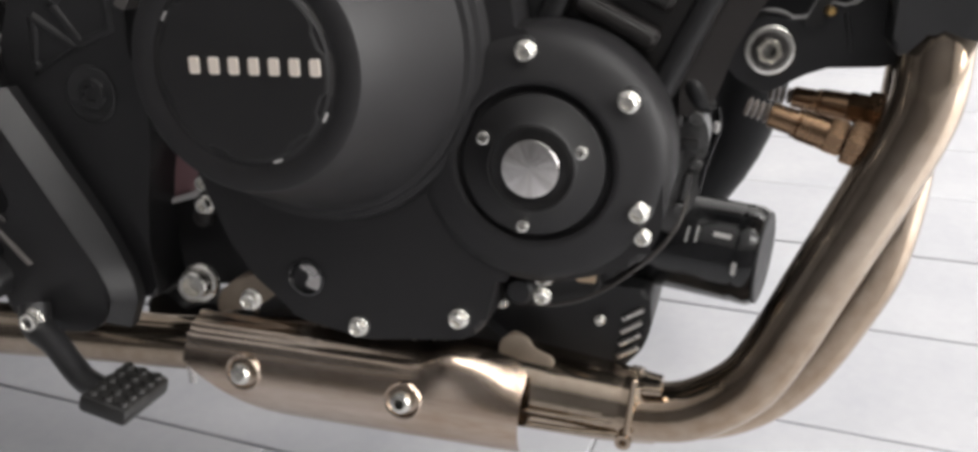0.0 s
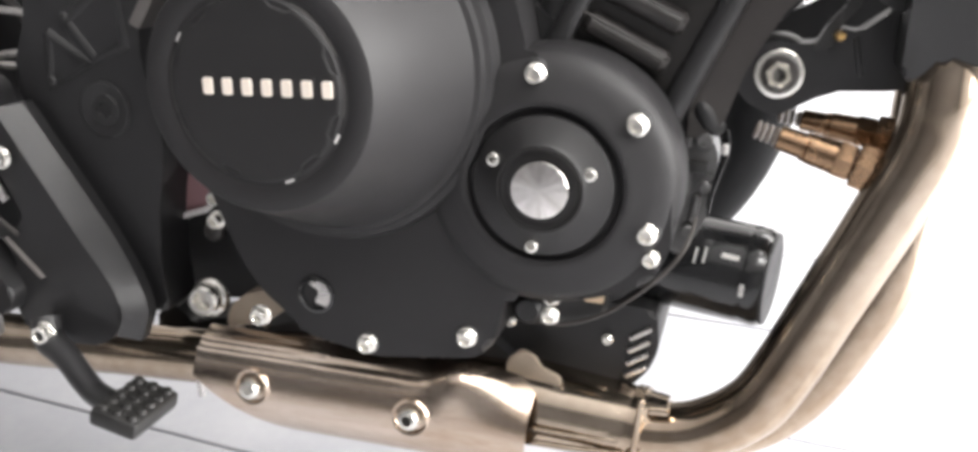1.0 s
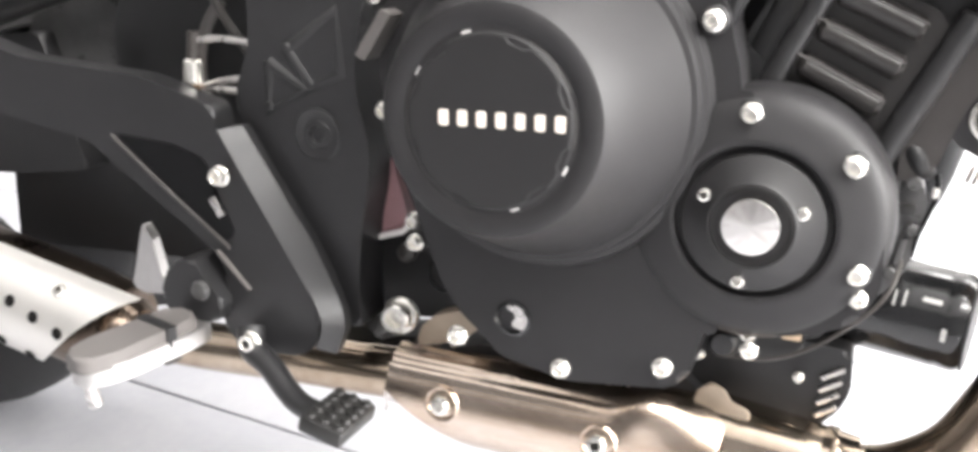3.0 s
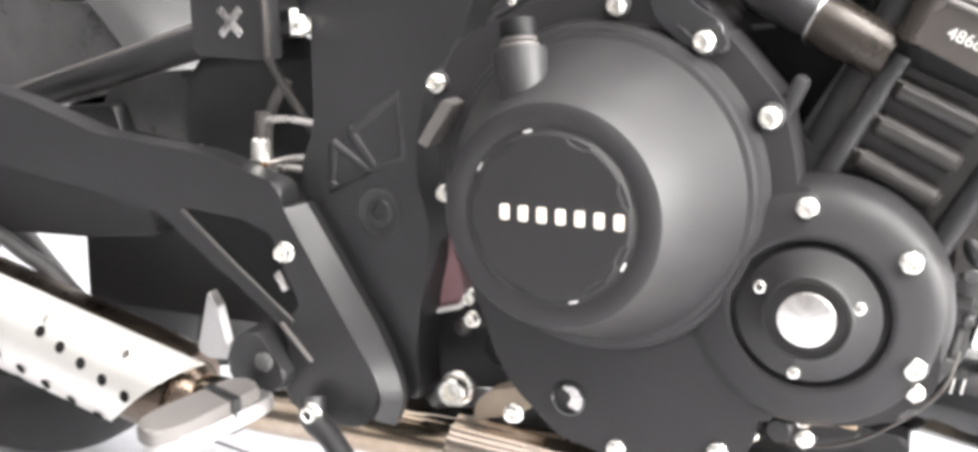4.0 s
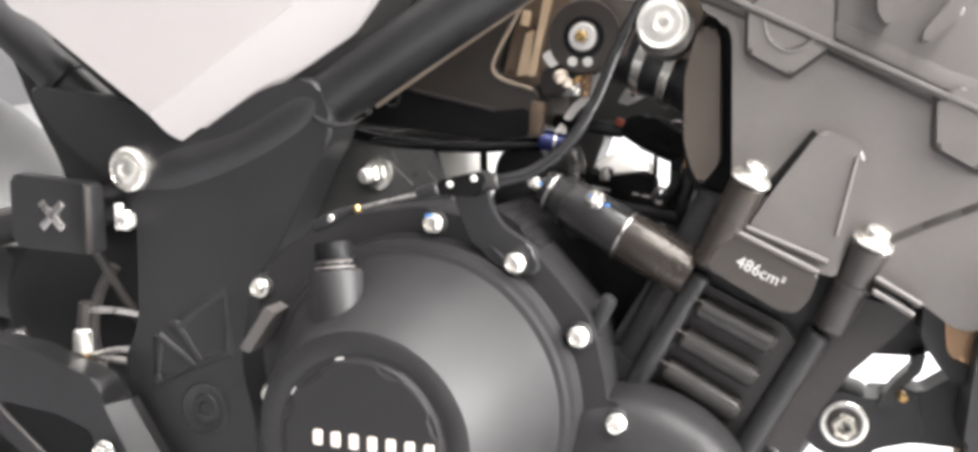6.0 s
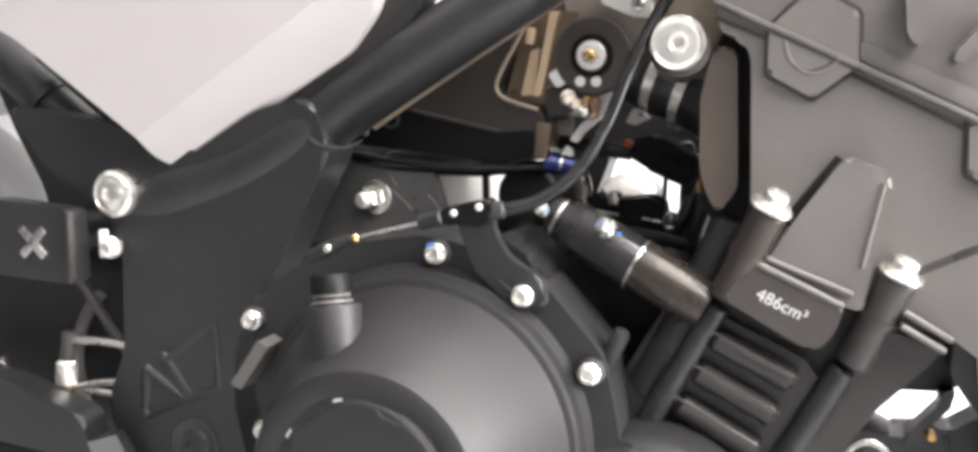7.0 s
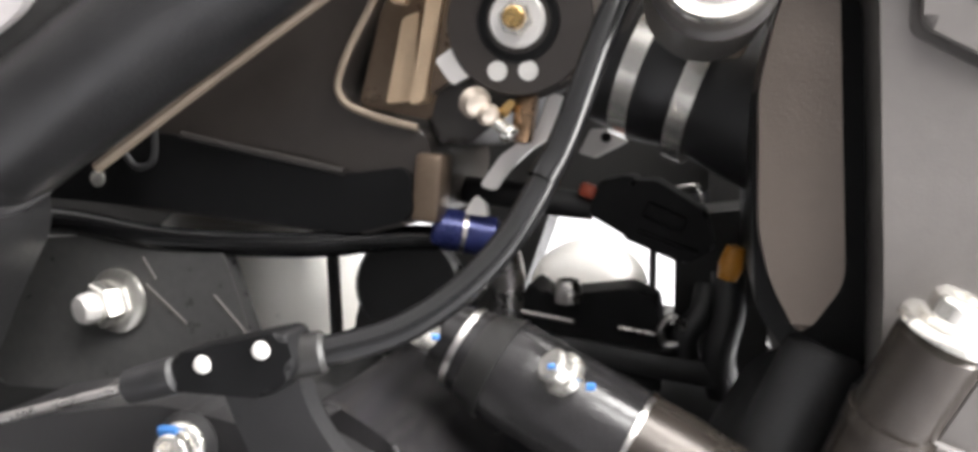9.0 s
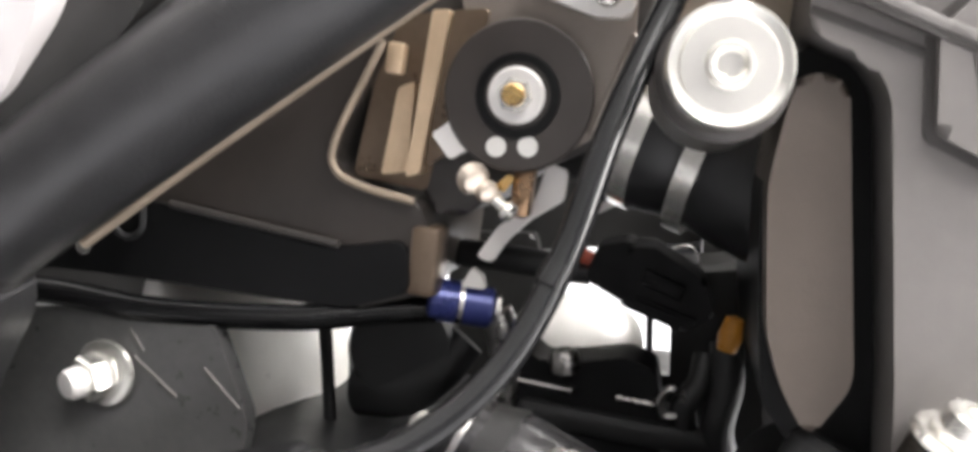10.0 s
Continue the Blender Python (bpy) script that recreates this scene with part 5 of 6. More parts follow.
part("bracket_rib", tube([(-0.0690, 0.6030, 0.5800), (-0.0650, 0.6085, 0.5600), (-0.0520, 0.6093, 0.5450), (-0.0400, 0.6093, 0.5370)], 0.0012, 8), FRAME, bracket)
part("strut", block((0.007, 0.628, 0.505), (0.010, 0.012, 0.034), 0.004, (0, 22, 0)), CASE, starter, "dark strut with a bolt")
# injector body with ring and bolt
ia, ib = V(-0.040, 0.668, 0.580), V(0.048, 0.660, 0.535)
di = (ib - ia).normalized()
inj = part("breather_pipe", tube([ia, ia.lerp(ib, 0.22), ia.lerp(ib, 0.55), ib], [0.0110, 0.0158, 0.0162, 0.0145], 32, 4), GLOSSY, bike, "dark tapered breather pipe")
c = ia.lerp(ib, 0.62)
part("pipe_end", tube([c + di * 0.0006, c + di * 0.012, c + di * 0.026, ib + di * 0.010], [0.0163, 0.0166, 0.0160, 0.0150], 32, 3), POST, inj, "brown-grey end of the pipe")
part("seal_ring", tube([c - di * 0.0008, c + di * 0.0008], 0.0168, 40, 1), STEEL, inj, "thin pale seal ring")
part("paint_dab", block((-0.0965, 0.6090, 0.5650), (0.0050, 0.002, 0.0030), 0.0006, (30, 0, 10)), DAB, bike, "blue paint dab on a bolt")
part("paint_dab", block((0.006, 0.6465, 0.5725), (0.0026, 0.001, 0.0022), 0.0004, (20, 0, 20)), DAB, inj, "blue paint dab")
part("paint_dab", block((-0.004, 0.6425, 0.5785), (0.0020, 0.001, 0.0018), 0.0004, (40, 0, 20)), DAB, inj, "blue paint dab")
c = ia.lerp(ib, 0.07)
part("seal_ring", tube([c - di * 0.0012, c + di * 0.0012], 0.0128, 32, 1), STEEL, inj, "thin pale seal ring")
part("neck_band", tube([ia.lerp(ib, 0.10), ia.lerp(ib, 0.20)], [0.0132, 0.0164], 32, 1), PLASTIC, inj, "black neck band")
part("pipe_bolt", lathe([(0, 0), (0.0045, 0), (0.0045, 0.004), (0.003, 0.005), (0, 0.005)], (-0.041, 0.6530, 0.5830), (-0.4, -0.7, 0.5), 16), CHROME, inj, "bright pipe bolt")
part("paint_dab", block((-0.0375, 0.6490, 0.5835), (0.0020, 0.001, 0.0018), 0.0004, (40, 0, 20)), DAB, inj, "blue paint dab")
part("pipe_bolt", lathe([(0, 0), (0.0062, 0), (0.0064, 0.0025), (0.005, 0.0035), (0.005, 0.007), (0.004, 0.0078), (0, 0.0078)], (-0.001, 0.6515, 0.5735), (-0.55, -0.55, 0.6), 20), CHROME, inj, "bright pipe bolt")
# rear of the engine bay: stay plate with its nut, shiny starter, hoses
stay = part("engine_stay", plate([(-0.245, 0.600), (-0.150, 0.6055), (-0.1340, 0.6030), (-0.1265, 0.5834), (-0.1200, 0.5638), (-0.125, 0.545), (-0.23, 0.545)], 0.704, 0.712, 0.006, 0.002), STAYM, bike, "black engine stay plate")
NUTX = (-0.42, -1, -0.12)
nut_ = part("stay_nut", lathe([(0, -0.004), (0.0080, -0.004), (0.0086, 0.0085), (0.0078, 0.0098), (0.0060, 0.0102), (0, 0.0102)], (-0.1738, 0.7030, 0.5800), NUTX, 6), CHROME, stay, "bright hexagon nut on a washer")
part("nut_washer", lathe([(0, 0), (0.0118, 0), (0.0123, 0.0010), (0.0118, 0.0024), (0.0092, 0.0030), (0, 0.0030)], (-0.1735, 0.7035, 0.5800), (-0.12, -1, 0), 32), CHROME, nut_, "round washer")
part("stud_end", lathe([(0, 0), (0.0056, 0), (0.0056, 0.0140), (0.0046, 0.0158), (0, 0.0164)], (-0.1738, 0.7030, 0.5800), NUTX, 24), PALE, nut_, "threaded end of the stud")
for p_, q_ in (((-0.163, 0.586), (-0.147, 0.572)), ((-0.164, 0.596), (-0.159, 0.588)), ((-0.136, 0.583), (-0.123, 0.569))):
    part("bright_edge", rod((p_[0], 0.7038, p_[1]), (q_[0], 0.7038, q_[1]), 0.0006), GREY, stay, "thin worn bright edge")
part("starter_motor", lathe([(0, -0.055), (0.0440, -0.055), (0.0455, -0.052), (0.0455, 0.032), (0.0440, 0.038), (0.0380, 0.044), (0.0200, 0.0465), (0, 0.047)], (-0.1675, 0.802, 0.560), (0.02, 0.0, 1), 64), PALECAST, bike, "pale cast starter motor")
part("bay_strut", rod((-0.1105, 0.752, 0.602), (-0.1105, 0.758, 0.535), 0.0026), CASE, bike, "thin black strut beside the starter")
part("black_spool", lathe([(0, 0), (0.020, 0), (0.0215, 0.003), (0.0215, 0.012), (0.0195, 0.015), (0, 0.0155)], (-0.082, 0.770, 0.5790), (0.1, -1, 0.1), 36), RUBBER, bike, "black rubber spool")
part("elbow_hose", tube([(-0.098, 0.768, 0.5640), (-0.0820, 0.764, 0.5630), (-0.0690, 0.764, 0.5700), (-0.0570, 0.768, 0.5830)], [0.0150, 0.0120, 0.0100, 0.0085], 20), RUBBER, bike, "black rubber elbow hose")
hose = part("vent_hose", tube([(-0.250, 0.700, 0.598), (-0.225, 0.704, 0.6075), (-0.195, 0.704, 0.6085), (-0.155, 0.706, 0.6025), (-0.105, 0.710, 0.6010), (-0.075, 0.718, 0.603), (-0.058, 0.724, 0.603)], 0.0047, 14), SHEATH, bike, "thin glossy black vent hose")
part("blue_clip", rod((-0.0605, 0.724, 0.6070), (-0.0385, 0.730, 0.6030), 0.0076, 0.0074), BLUE, hose, "dark blue hose clip")
part("clip_ring", tube([(-0.0505, 0.7265, 0.6052), (-0.0490, 0.7270, 0.6049)], 0.0080, 24, 1), STEEL, hose)
part("clip_ear", plate([(-0.0480, 0.6120), (-0.0440, 0.6185), (-0.0400, 0.6155), (-0.0395, 0.6110)], 0.7210, 0.7250, 0.001, 0.0008), PALE, hose, "bright ear of the clip")
part("clip_end", rod((-0.0390, 0.7295, 0.6035), (-0.0360, 0.7305, 0.6028), 0.0056), STEEL, hose, "bright end of the clip")
part("grey_pipe", tube([(-0.040, 0.743, 0.5990), (-0.038, 0.744, 0.5935), (-0.037, 0.746, 0.5830), (-0.038, 0.75, 0.560)], 0.0062, 18), STEEL, bike, "bent bright metal pipe")
dome_ = part("horn", lathe([(0, 0), (0.0250, 0), (0.0262, 0.003), (0.0262, 0.007), (0.0240, 0.0125), (0.0190, 0.0172), (0.0110, 0.0200), (0, 0.0208)], (-0.0152, 0.815, 0.5680), (-0.05, -0.72, 0.75), 48), PALECAST, bike, "pale domed horn")
part("horn_stay", plate([(-0.0330, 0.5775), (-0.0290, 0.5850), (-0.0225, 0.5800), (-0.0080, 0.5815), (0.0078, 0.5835), (0.0180, 0.5795), (0.0200, 0.5691), (0.0200, 0.545), (-0.050, 0.545), (-0.0400, 0.5740)], 0.745, 0.770, 0.002, 0.001), DARKCAP, dome_, "black horn stay")
part("stay_edge", rod((-0.038, 0.7448, 0.5745), (-0.012, 0.7448, 0.5705), 0.0009), STEEL, dome_, "thin bright edge")
part("stay_edge", rod((0.004, 0.7448, 0.5690), (0.018, 0.7448, 0.5670), 0.0009), STEEL, dome_, "thin bright edge")
part("stay_stud", lathe([(0, 0), (0.0050, 0), (0.0050, 0.006), (0.004, 0.008), (0, 0.008)], (-0.0140, 0.742, 0.5785), (0, -0.1, 1), 20), STEEL, dome_, "steel stud")
part("stay_hook", plate([(0.0132, 0.555), (0.0132, 0.5950), (0.0158, 0.5950), (0.0158, 0.555)], 0.775, 0.782, 0.001, 0.0008), CASE, dome_, "black hook")
plug = part("coil_connector", plate([(0.0040, 0.6010), (0.0070, 0.6225), (0.0167, 0.6226), (0.0353, 0.6107), (0.0385, 0.5975), (0.0275, 0.5912)], 0.7560, 0.785, 0.002, 0.002, 3), DARKCAP, bike, "black wiring connector")
part("connector_half", plate([(-0.0090, 0.6095), (-0.0048, 0.6220), (0.0060, 0.6245), (0.0100, 0.6225), (0.0090, 0.5990)], 0.7590, 0.785, 0.002, 0.002, 3), DARKCAP, plug, "black connector half")
part("latch", block((0.020, 0.7550, 0.6090), (0.016, 0.004, 0.006), 0.001, (0, 24, 0)), DARKCAP, plug, "raised latch")
part("connector_rib", rod((0.010, 0.7555, 0.6040), (0.032, 0.7555, 0.5960), 0.0010), DARKCAP, plug)
part("red_seal", block((-0.0090, 0.7585, 0.6185), (0.0065, 0.006, 0.0055), 0.0015, (0, 20, 0)), RED, plug, "orange red seal")
part("loom_arm", tube([(-0.060, 0.765, 0.618), (-0.036, 0.762, 0.6160), (-0.020, 0.762, 0.6135), (-0.008, 0.765, 0.6120)], 0.0055, 14), RUBBER, plug, "black wrapped loom")
part("amber_boot", lathe([(0, 0), (0.0035, 0), (0.0046, 0.005), (0.0034, 0.012), (0, 0.013)], (0.0425, 0.745, 0.5880), (0.25, 0, 1), 18), AMBER, plug, "amber plastic boot")
part("lead", tube([(0.036, 0.752, 0.584), (0.034, 0.748, 0.575), (0.028, 0.746, 0.566), (0.03, 0.75, 0.552)], 0.0050, 12), RUBBER, plug, "thick black lead")
part("lead", tube([(0.043, 0.750, 0.590), (0.043, 0.747, 0.575), (0.040, 0.746, 0.560), (0.042, 0.75, 0.545)], 0.0062, 12), RUBBER, plug, "thick black lead")
part("lead_clip", tube([(0.0195, 0.7425, 0.5690), (0.0230, 0.7415, 0.5740), (0.0275, 0.7425, 0.5715), (0.0265, 0.743, 0.5650), (0.0215, 0.743, 0.5640), (0.0195, 0.7425, 0.5690)], 0.0015, 8), STEEL, plug, "bright wire clip")
gb = part("gear_bracket", plate([(-0.017, 0.632), (-0.012, 0.642), (0.002, 0.642), (0.005, 0.638), (0.000, 0.635), (-0.010, 0.630)], 0.790, 0.793, 0.001, 0.0006), PALE, bike, "pale bracket with a hole")
# The hole is a black disc that stands for its shade.
part("bracket_hole_shade", lathe([(0, 0), (0.0020, 0), (0.0022, 0.0006), (0, 0.0005)], (-0.0056, 0.7895, 0.6385), seg=16), GROOVEM, gb, "dark disc for the shade in a drilled hole")
part("wire_loop", tube([(0.016, 0.790, 0.6165), (0.030, 0.790, 0.6190), (0.033, 0.790, 0.6120), (0.022, 0.790, 0.6105), (0.016, 0.790, 0.6165)], 0.0007, 6), STEEL, gb, "thin wire loop")
part("lower_rail", block((0.005, 0.748, 0.5575), (0.075, 0.012, 0.010), 0.003, (0, 8, 0)), CASE, bike, "black rail under the leads")

# black sheets added behind the hoses, cut to hide the bright room from the camera
inner = part("bay_backing", plate([(-0.38, 0.61), (-0.23, 0.70), (0.02, 0.775), (0.12, 0.79), (0.12, 0.640), (0.030, 0.611), (0.006, 0.609), (-0.044, 0.606), (-0.120, 0.594), (-0.22, 0.590), (-0.28, 0.58)], 0.870, 0.92, 0.006, 0.003), PLASTIC, bike, "black backing sheet added behind the engine bay")
part("rear_web", plate([(-0.38, 0.61), (-0.20, 0.600), (-0.184, 0.532), (-0.236, 0.417), (-0.305, 0.315), (-0.35, 0.315), (-0.49, 0.54)], 0.860, 0.90, 0.006, 0.003), PLASTIC, inner)
part("front_web", plate([(0.0355, 0.66), (0.115, 0.67), (0.110, 0.535), (0.054, 0.51), (0.0355, 0.560)], 0.860, 0.90, 0.006, 0.003), PLASTIC, inner)
part("right_web", plate([(0.0222, 0.606), (0.060, 0.610), (0.060, 0.53), (0.0222, 0.53)], 0.800, 0.86, 0.003, 0.002), PLASTIC, inner)
part("left_web", plate([(-0.080, 0.615), (-0.044, 0.615), (-0.041, 0.600), (-0.053, 0.565), (-0.080, 0.530), (-0.1220, 0.530), (-0.1220, 0.578), (-0.098, 0.582), (-0.088, 0.590)], 0.860, 0.90, 0.003, 0.003), PLASTIC, inner)
# Added block hides the lit crankcase top where the bay lies in shade.
part("void_filler", plate([(-0.062, 0.500), (-0.062, 0.540), (0.0, 0.546), (0.050, 0.535), (0.050, 0.48), (0.0, 0.49)], 0.692, 0.84, 0.006, 0.003), DARKCAP, inner, "dull black block filling a dark void")
part("low_web", plate([(-0.07, 0.548), (0.0, 0.552), (0.065, 0.547), (0.065, 0.44), (-0.07, 0.44)], 0.850, 0.90, 0.006, 0.003), PLASTIC, inner)

# -- rear: swingarm, silencer, wheel --
part("swingarm", tube([(-0.330, 0.690, 0.560), (-0.465, 0.680, 0.533), (-0.675, 0.68, 0.478), (-0.95, 0.68, 0.41)], [0.017, 0.015, 0.014, 0.014], 20), FRAME, bike, "satin black swingarm tube")
chain_box = part("guard_box", plate([(-0.4275, 0.577), (-0.3575, 0.572), (-0.3565, 0.521), (-0.428, 0.523)], 0.618, 0.632, 0.006, 0.003, 3), FRAME, bike, "black square reservoir guard")
part("guard_edge", block((-0.3585, 0.6165, 0.5465), (0.004, 0.005, 0.048), 0.0015), GREYDARK, chain_box, "lighter edge strip")
for a in (45, -45):
    part("cross_bar", block((-0.3905, 0.6172, 0.5480), (0.0270, 0.0022, 0.0058), 0.0008, (0, a, 0)), STEEL, chain_box, "pale cross emblem bar")
part("side_plate", block((-0.3445, 0.632, 0.5480), (0.006, 0.003, 0.019), 0.001, (0, 0, 40)), PALE, chain_box, "bright side plate")
part("box_nut", lathe([(0, 0), (0.0070, 0), (0.0070, 0.0030), (0.0055, 0.0040), (0.0050, 0.009), (0.0035, 0.0105), (0, 0.0105)], (-0.3385, 0.632, 0.5455), (0.75, -0.6, 0.0), 24), CHROME, chain_box, "bright side nut")
part("strap", tube([(-0.385, 0.650, 0.522), (-0.371, 0.660, 0.487), (-0.356, 0.665, 0.462)], 0.0035, 10), GREYDARK, chain_box, "grey strap below the box")
fit_ = part("brake_union", rod((-0.3895, 0.640, 0.4405), (-0.3885, 0.640, 0.460), 0.0078, 0.0074, 0.002), CHROME, bike, "bright brake hose union")
part("union_foot", rod((-0.3905, 0.640, 0.430), (-0.3895, 0.640, 0.441), 0.0066), BRONZE, fit_, "copper washer")
part("union_neck", rod((-0.3885, 0.641, 0.459), (-0.3870, 0.643, 0.480), 0.0056), GREYDARK, fit_)
for z0, z1 in ((0.438, 0.447), (0.4365, 0.4345), (0.474, 0.472)):
    part("brake_line", tube([(-0.384, 0.642, z0), (-0.362, 0.643, (z0 + z1) / 2 + 0.002), (-0.335, 0.648, z1)], 0.0028, 10), STEEL, fit_, "braided brake line")
part("hub_cover", lathe([(0, 0), (0.075, 0), (0.078, 0.004), (0.070, 0.010), (0.045, 0.014), (0, 0.014)], (-0.425, 0.700, 0.465), (0.2, -1, 0.05), 48), CASE, bike, "black round hub cover")
part("hub_rim", tube([(-0.390, 0.680, 0.500), (-0.400, 0.676, 0.484), (-0.4075, 0.674, 0.462), (-0.409, 0.674, 0.438), (-0.403, 0.676, 0.410)], 0.0046, 12), GREY, bike, "grey curved rim of the hub cover")
part("shock_body", tube([(-0.47, 0.695, 0.51), (-0.482, 0.688, 0.47), (-0.484, 0.688, 0.425)], 0.0075, 14), GREYDARK, bike, "dark grey shock body")
part("arm_panel", plate([(-0.610, 0.496), (-0.497, 0.504), (-0.500, 0.433), (-0.640, 0.450)], 0.712, 0.73, 0.006, 0.003), STAYM, bike, "dull grey panel behind the swingarm")
part("side_cover", plate([(-0.82, 0.570), (-0.640, 0.558), (-0.610, 0.500), (-0.640, 0.475), (-0.82, 0.440)], 0.735, 0.76, 0.012, 0.006, 3), STAYM, bike, "grey black inner side cover")
part("bright_stay", tube([(-0.515, 0.675, 0.432), (-0.480, 0.675, 0.441), (-0.472, 0.675, 0.424), (-0.505, 0.675, 0.426)], 0.0030, 8, 1), STEEL, bike, "bent steel stay")
part("spring_bracket", plate([(-0.4652, 0.3215), (-0.4570, 0.3090), (-0.4501, 0.2760), (-0.4404, 0.2623), (-0.4709, 0.2597), (-0.4823, 0.2652), (-0.4731, 0.2955)], 0.652, 0.662, 0.003, 0.003, 3), SILVER, bike, "pale cast bracket")
# silencer with a guard; black discs on it draw the shade in its drilled holes
sa, sb = V(-0.475, 0.668, 0.205), V(-0.98, 0.650, 0.323)
ds = (sb - sa).normalized()
part("silencer", tube([sa + ds * 0.015, sa + ds * 0.04, sa + ds * 0.08, sb], [0.022, 0.034, 0.045, 0.046], 36, 6), PIPEDARK, bike, "dull steel exhaust silencer")
bm = bmesh.new()
side = V(0, -1, 0)
upv = ds.cross(side).normalized()
upv = upv if upv.z > 0 else -upv
NR, NC = 12, 40
vs = []
for i in range(NC + 1):
    row = []
    for j in range(NR + 1):
        a = radians(-52 + 122 * j / NR)
        start = 0.010 + 0.085 * (1 - j / NR)
        row.append(bm.verts.new(sa + ds * (start + (0.48 - start) * i / NC) + (side * math.cos(a) + upv * math.sin(a)) * 0.0505))
    vs.append(row)
for i in range(NC):
    for j in range(NR):
        bm.faces.new((vs[i][j], vs[i][j + 1], vs[i + 1][j + 1], vs[i + 1][j]))
bmesh.ops.recalc_face_normals(bm, faces=bm.faces)
bmesh.ops.solidify(bm, geom=bm.faces[:], thickness=0.0015)
guard = part("silencer_guard", bm, GUARDM, bike, "pale steel silencer guard with drilled holes", sharp=50)
for s0, a0, ds_, da in ((0.171, 32, 0.0269, 5.9), (0.2156, -10, 0.029, 6.5), (0.230, -40, 0.029, 3.0)):
    for i in range(5):
        a = a0 - da * i
        s_ = s0 - ds_ * i
        nrm = side * math.cos(radians(a)) + upv * math.sin(radians(a))
        if a > -50 and s_ > 0.012 + 0.085 * (1 - (a + 52) / 122):
            part("hole_shade", lathe([(0, 0), (0.0048, 0), (0.0054, 0.0006), (0.0050, 0.0009), (0.0040, -0.0002), (0, -0.0004)], sa + ds * s_ + nrm * 0.0522, nrm, 16), GROOVEM, guard, "dark disc for the shade in a drilled hole")
for s_ in (0.077, 0.170):
    nrm = side * math.cos(radians(46)) + upv * math.sin(radians(46))
    again(SCREW, "screw", guard, facing(*(sa + ds * s_ + nrm * 0.0505), 1.5, 0, tuple(nrm)))
part("chain_guard", plate([(-0.672, 0.400), (-0.44, 0.385), (-0.40, 0.330), (-0.455, 0.270), (-0.685, 0.262), (-0.680, 0.33)], 0.720, 0.76, 0.008, 0.004), CASE, bike, "black chain guard")
part("lower_stay", tube([(-0.800, 0.692, 0.346), (-0.7394, 0.690, 0.3170), (-0.7000, 0.690, 0.3000), (-0.6620, 0.690, 0.2740)], [0.007, 0.008, 0.0085, 0.008], 14), STAYM, bike, "dark worn stay above the silencer")
part("swingarm_lower", plate([(-0.95, 0.440), (-0.60, 0.470), (-0.560, 0.350), (-0.640, 0.3400), (-0.95, 0.3260)], 0.695, 0.72, 0.006, 0.005, 3), FRAME, bike, "black lower arm of the swingarm")
# rear wheel far behind
wheel = tagged(new("rear_wheel"), "")
wheel.parent = bike
ROUND = [(math.cos(k * math.pi / 36), math.sin(k * math.pi / 36)) for k in range(73)]
part("tyre", tube([(-0.945 + 0.268 * c, 0.82, 0.32 + 0.268 * z) for c, z in ROUND], 0.052, 24, 1), TYRE, wheel, "black rubber tyre")
part("rim", tube([(-0.945 + 0.222 * c, 0.82, 0.32 + 0.222 * z) for c, z in ROUND], 0.016, 14, 1), CASE, wheel, "black wheel rim")
for i in range(5):
    a = 2 * math.pi * i / 5 + 0.54
    part("spoke", rod((-0.945, 0.82, 0.32), (-0.945 + 0.22 * math.cos(a), 0.82, 0.32 + 0.22 * math.sin(a)), 0.016, 0.010, seg=12), CASE, wheel, "black wheel spoke")
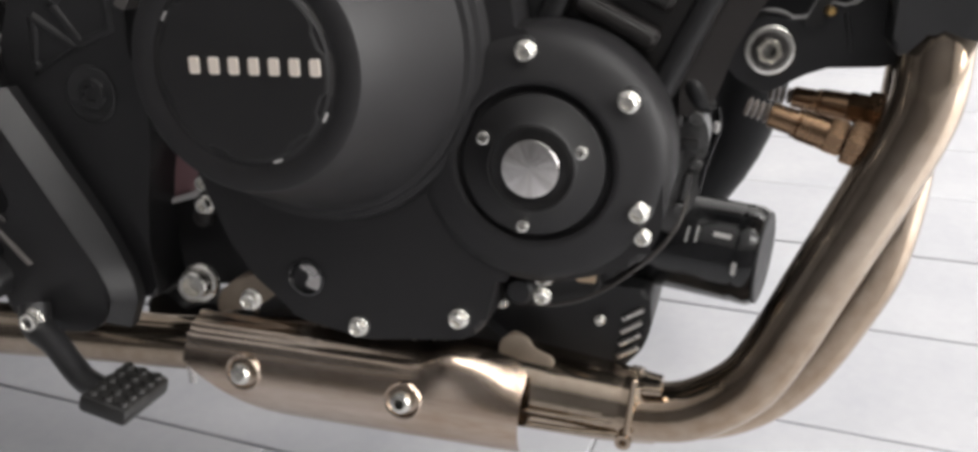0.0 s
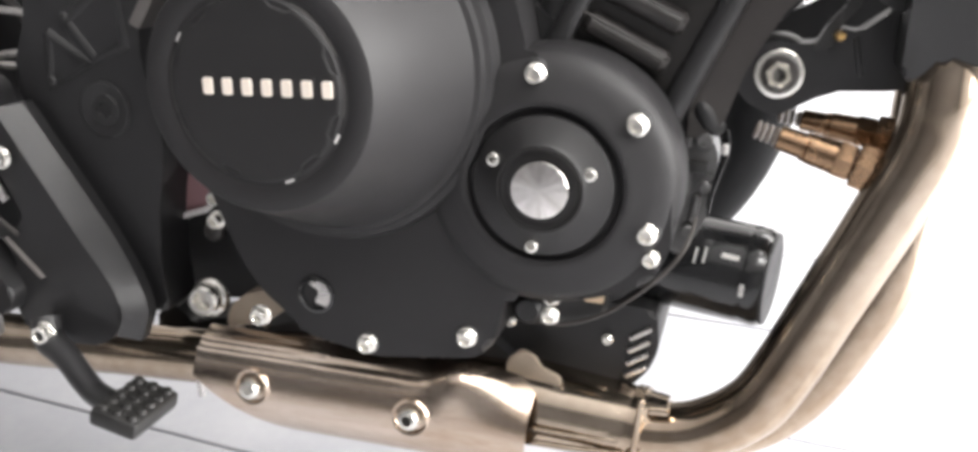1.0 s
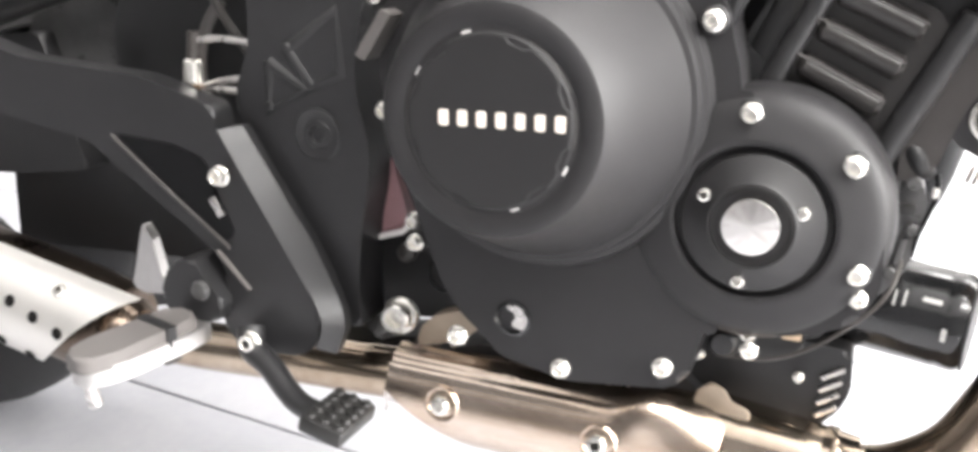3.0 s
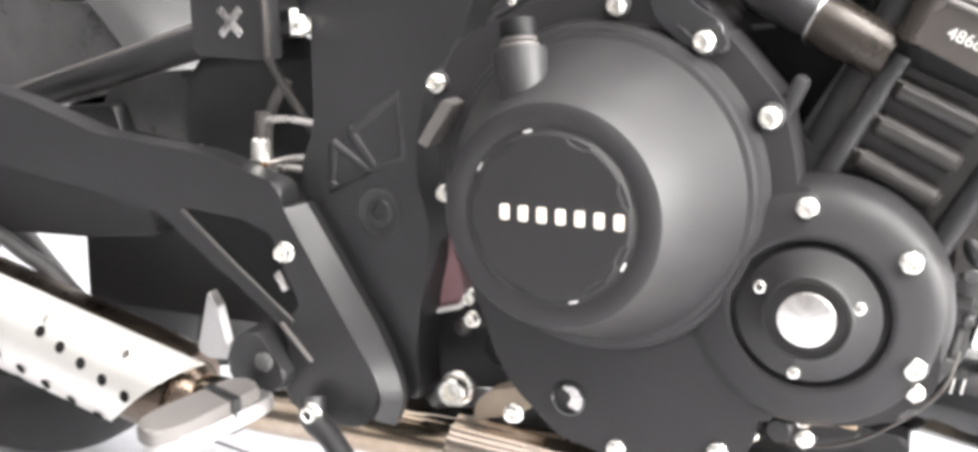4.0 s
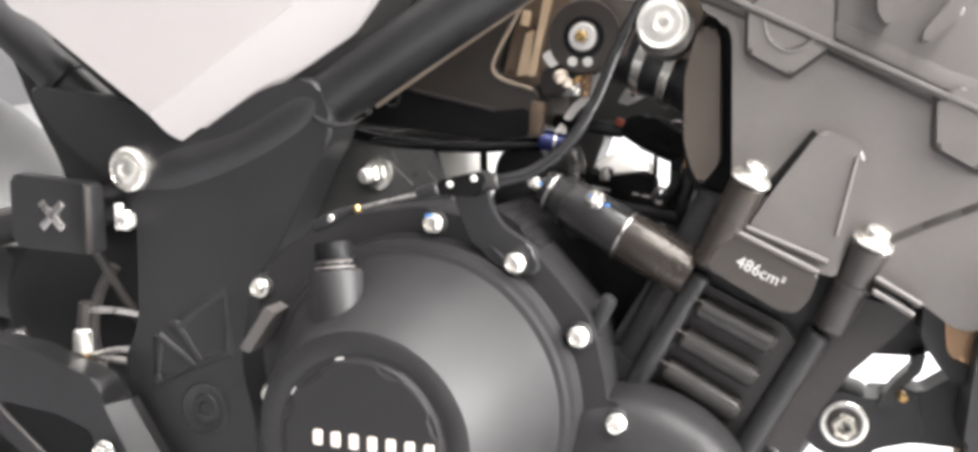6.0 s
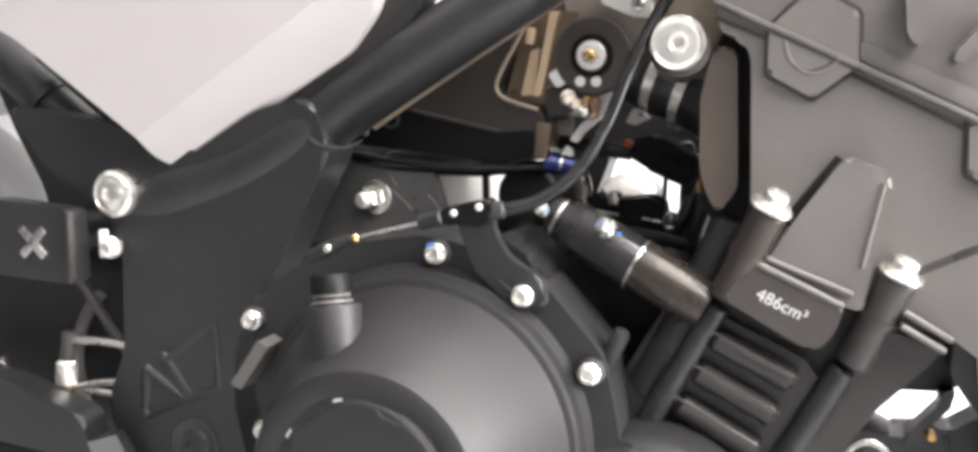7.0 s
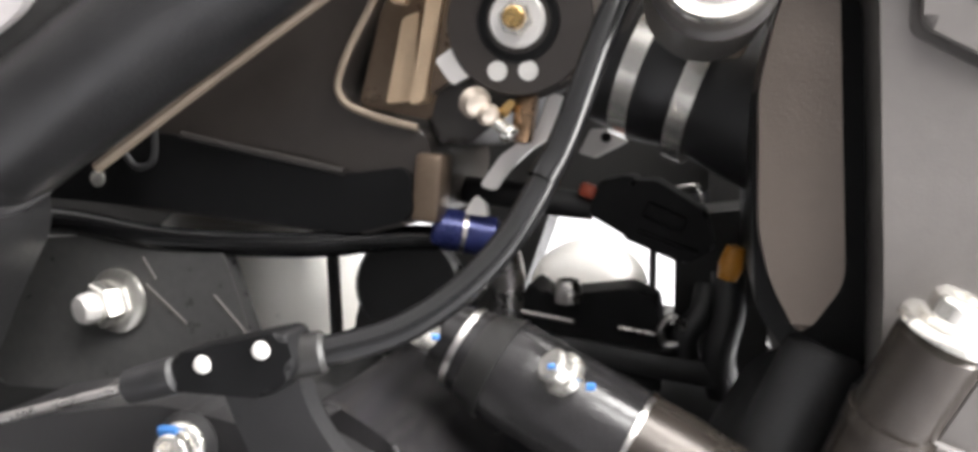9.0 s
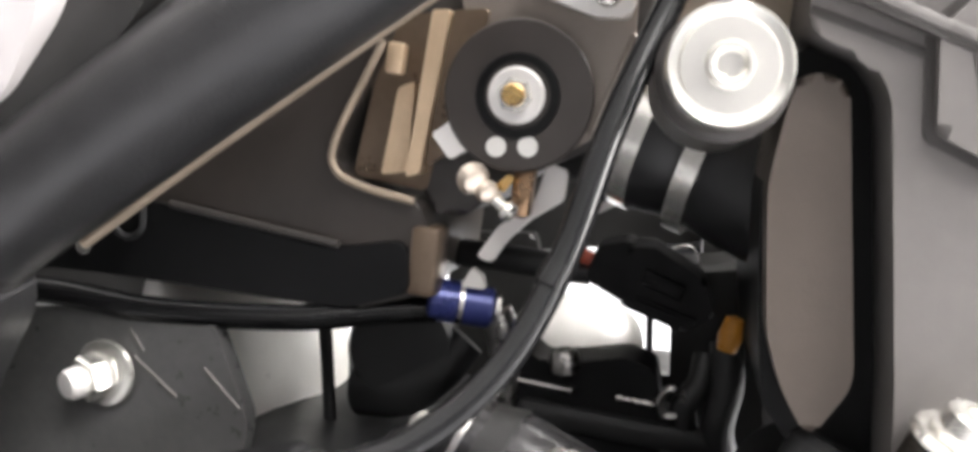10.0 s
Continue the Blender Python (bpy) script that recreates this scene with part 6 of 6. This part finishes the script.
# close-fitting mudguard over the tyre
bm = bmesh.new()
ring_ = []
for i in range(37):
    a = radians(-20 + 3.6 * i)
    row = []
    for j in range(13):
        b_ = -1 + j / 6
        r = 0.352 - 0.030 * abs(b_) ** 2.6
        row.append(bm.verts.new((-0.86 + r * math.cos(a), 0.82 + 0.098 * b_, 0.32 + r * math.sin(a))))
    ring_.append(row)
for a, b in zip(ring_, ring_[1:]):
    for j in range(12):
        bm.faces.new((a[j], a[j + 1], b[j + 1], b[j]))
bmesh.ops.recalc_face_normals(bm, faces=bm.faces)
bmesh.ops.solidify(bm, geom=bm.faces[:], thickness=0.003)
part("mudguard", bm, MUDM, bike, "glossy black rear mudguard", sharp=50)
part("arm_edge", tube([(-0.440, 0.6690, 0.5505), (-0.4934, 0.6690, 0.5365), (-0.6094, 0.6690, 0.5060), (-0.7118, 0.6690, 0.4790), (-0.90, 0.669, 0.432)], 0.0022, 8), GREY, bike, "thin lighter edge along the swingarm")
part("rear_panel", plate([(-0.530, 0.760), (-0.440, 0.700), (-0.360, 0.622), (-0.345, 0.574), (-0.345, 0.540), (-0.440, 0.540), (-0.452, 0.578), (-0.476, 0.620), (-0.512, 0.700)], 0.695, 0.71, 0.01, 0.003), PLASTIC, bike, "black panel under the rear tube")

# ---- tyre of another machine, standing behind the motorcycle ----
far = tagged(new("parked_wheel"), "black tyre of a machine parked behind the motorcycle", "wheel")
far.location = (-0.135, 1.248, 0.0)
part("tyre", tube([(0.279 * c, 0, 0.317 + 0.279 * z) for c, z in ROUND], 0.039, 20, 1), DARKCAP, far, "black rubber tyre")
part("rim", tube([(0.243 * c, 0, 0.317 + 0.243 * z) for c, z in ROUND], 0.008, 10, 1), CASE, far, "black wheel rim")

# ---- floor planks: long pale tiles laid nearly along the motorcycle ----
TX, TY, GAP = 1.2, 0.2, 0.003
LAID = pose(0, 0.8185, 0, 0, 0, -6.8)


def tile_mesh():
    bm = bmesh.new()
    block((0, 0, -0.004), (TX - GAP, TY - GAP, 0.008), 0.0012, bm=bm, seg=1)
    return finish(bm, "tile", TILE)


tile = tile_mesh()
for j in range(-15, 19):
    for i in range(-3, 3):
        at = LAID @ pose(TX * (i + 0.5 + 0.37 * (j % 3)), TY * (j + 0.5), 0)
        over = max(0.0, at.translation.x + TX / 2 - X1 - 0.05)
        if over < TX * 0.9:
            again(tile, "tile", floor, at @ pose(-over / 2, 0, 0) @ Matrix.Diagonal((1 - over / TX, 1, 1, 1)))
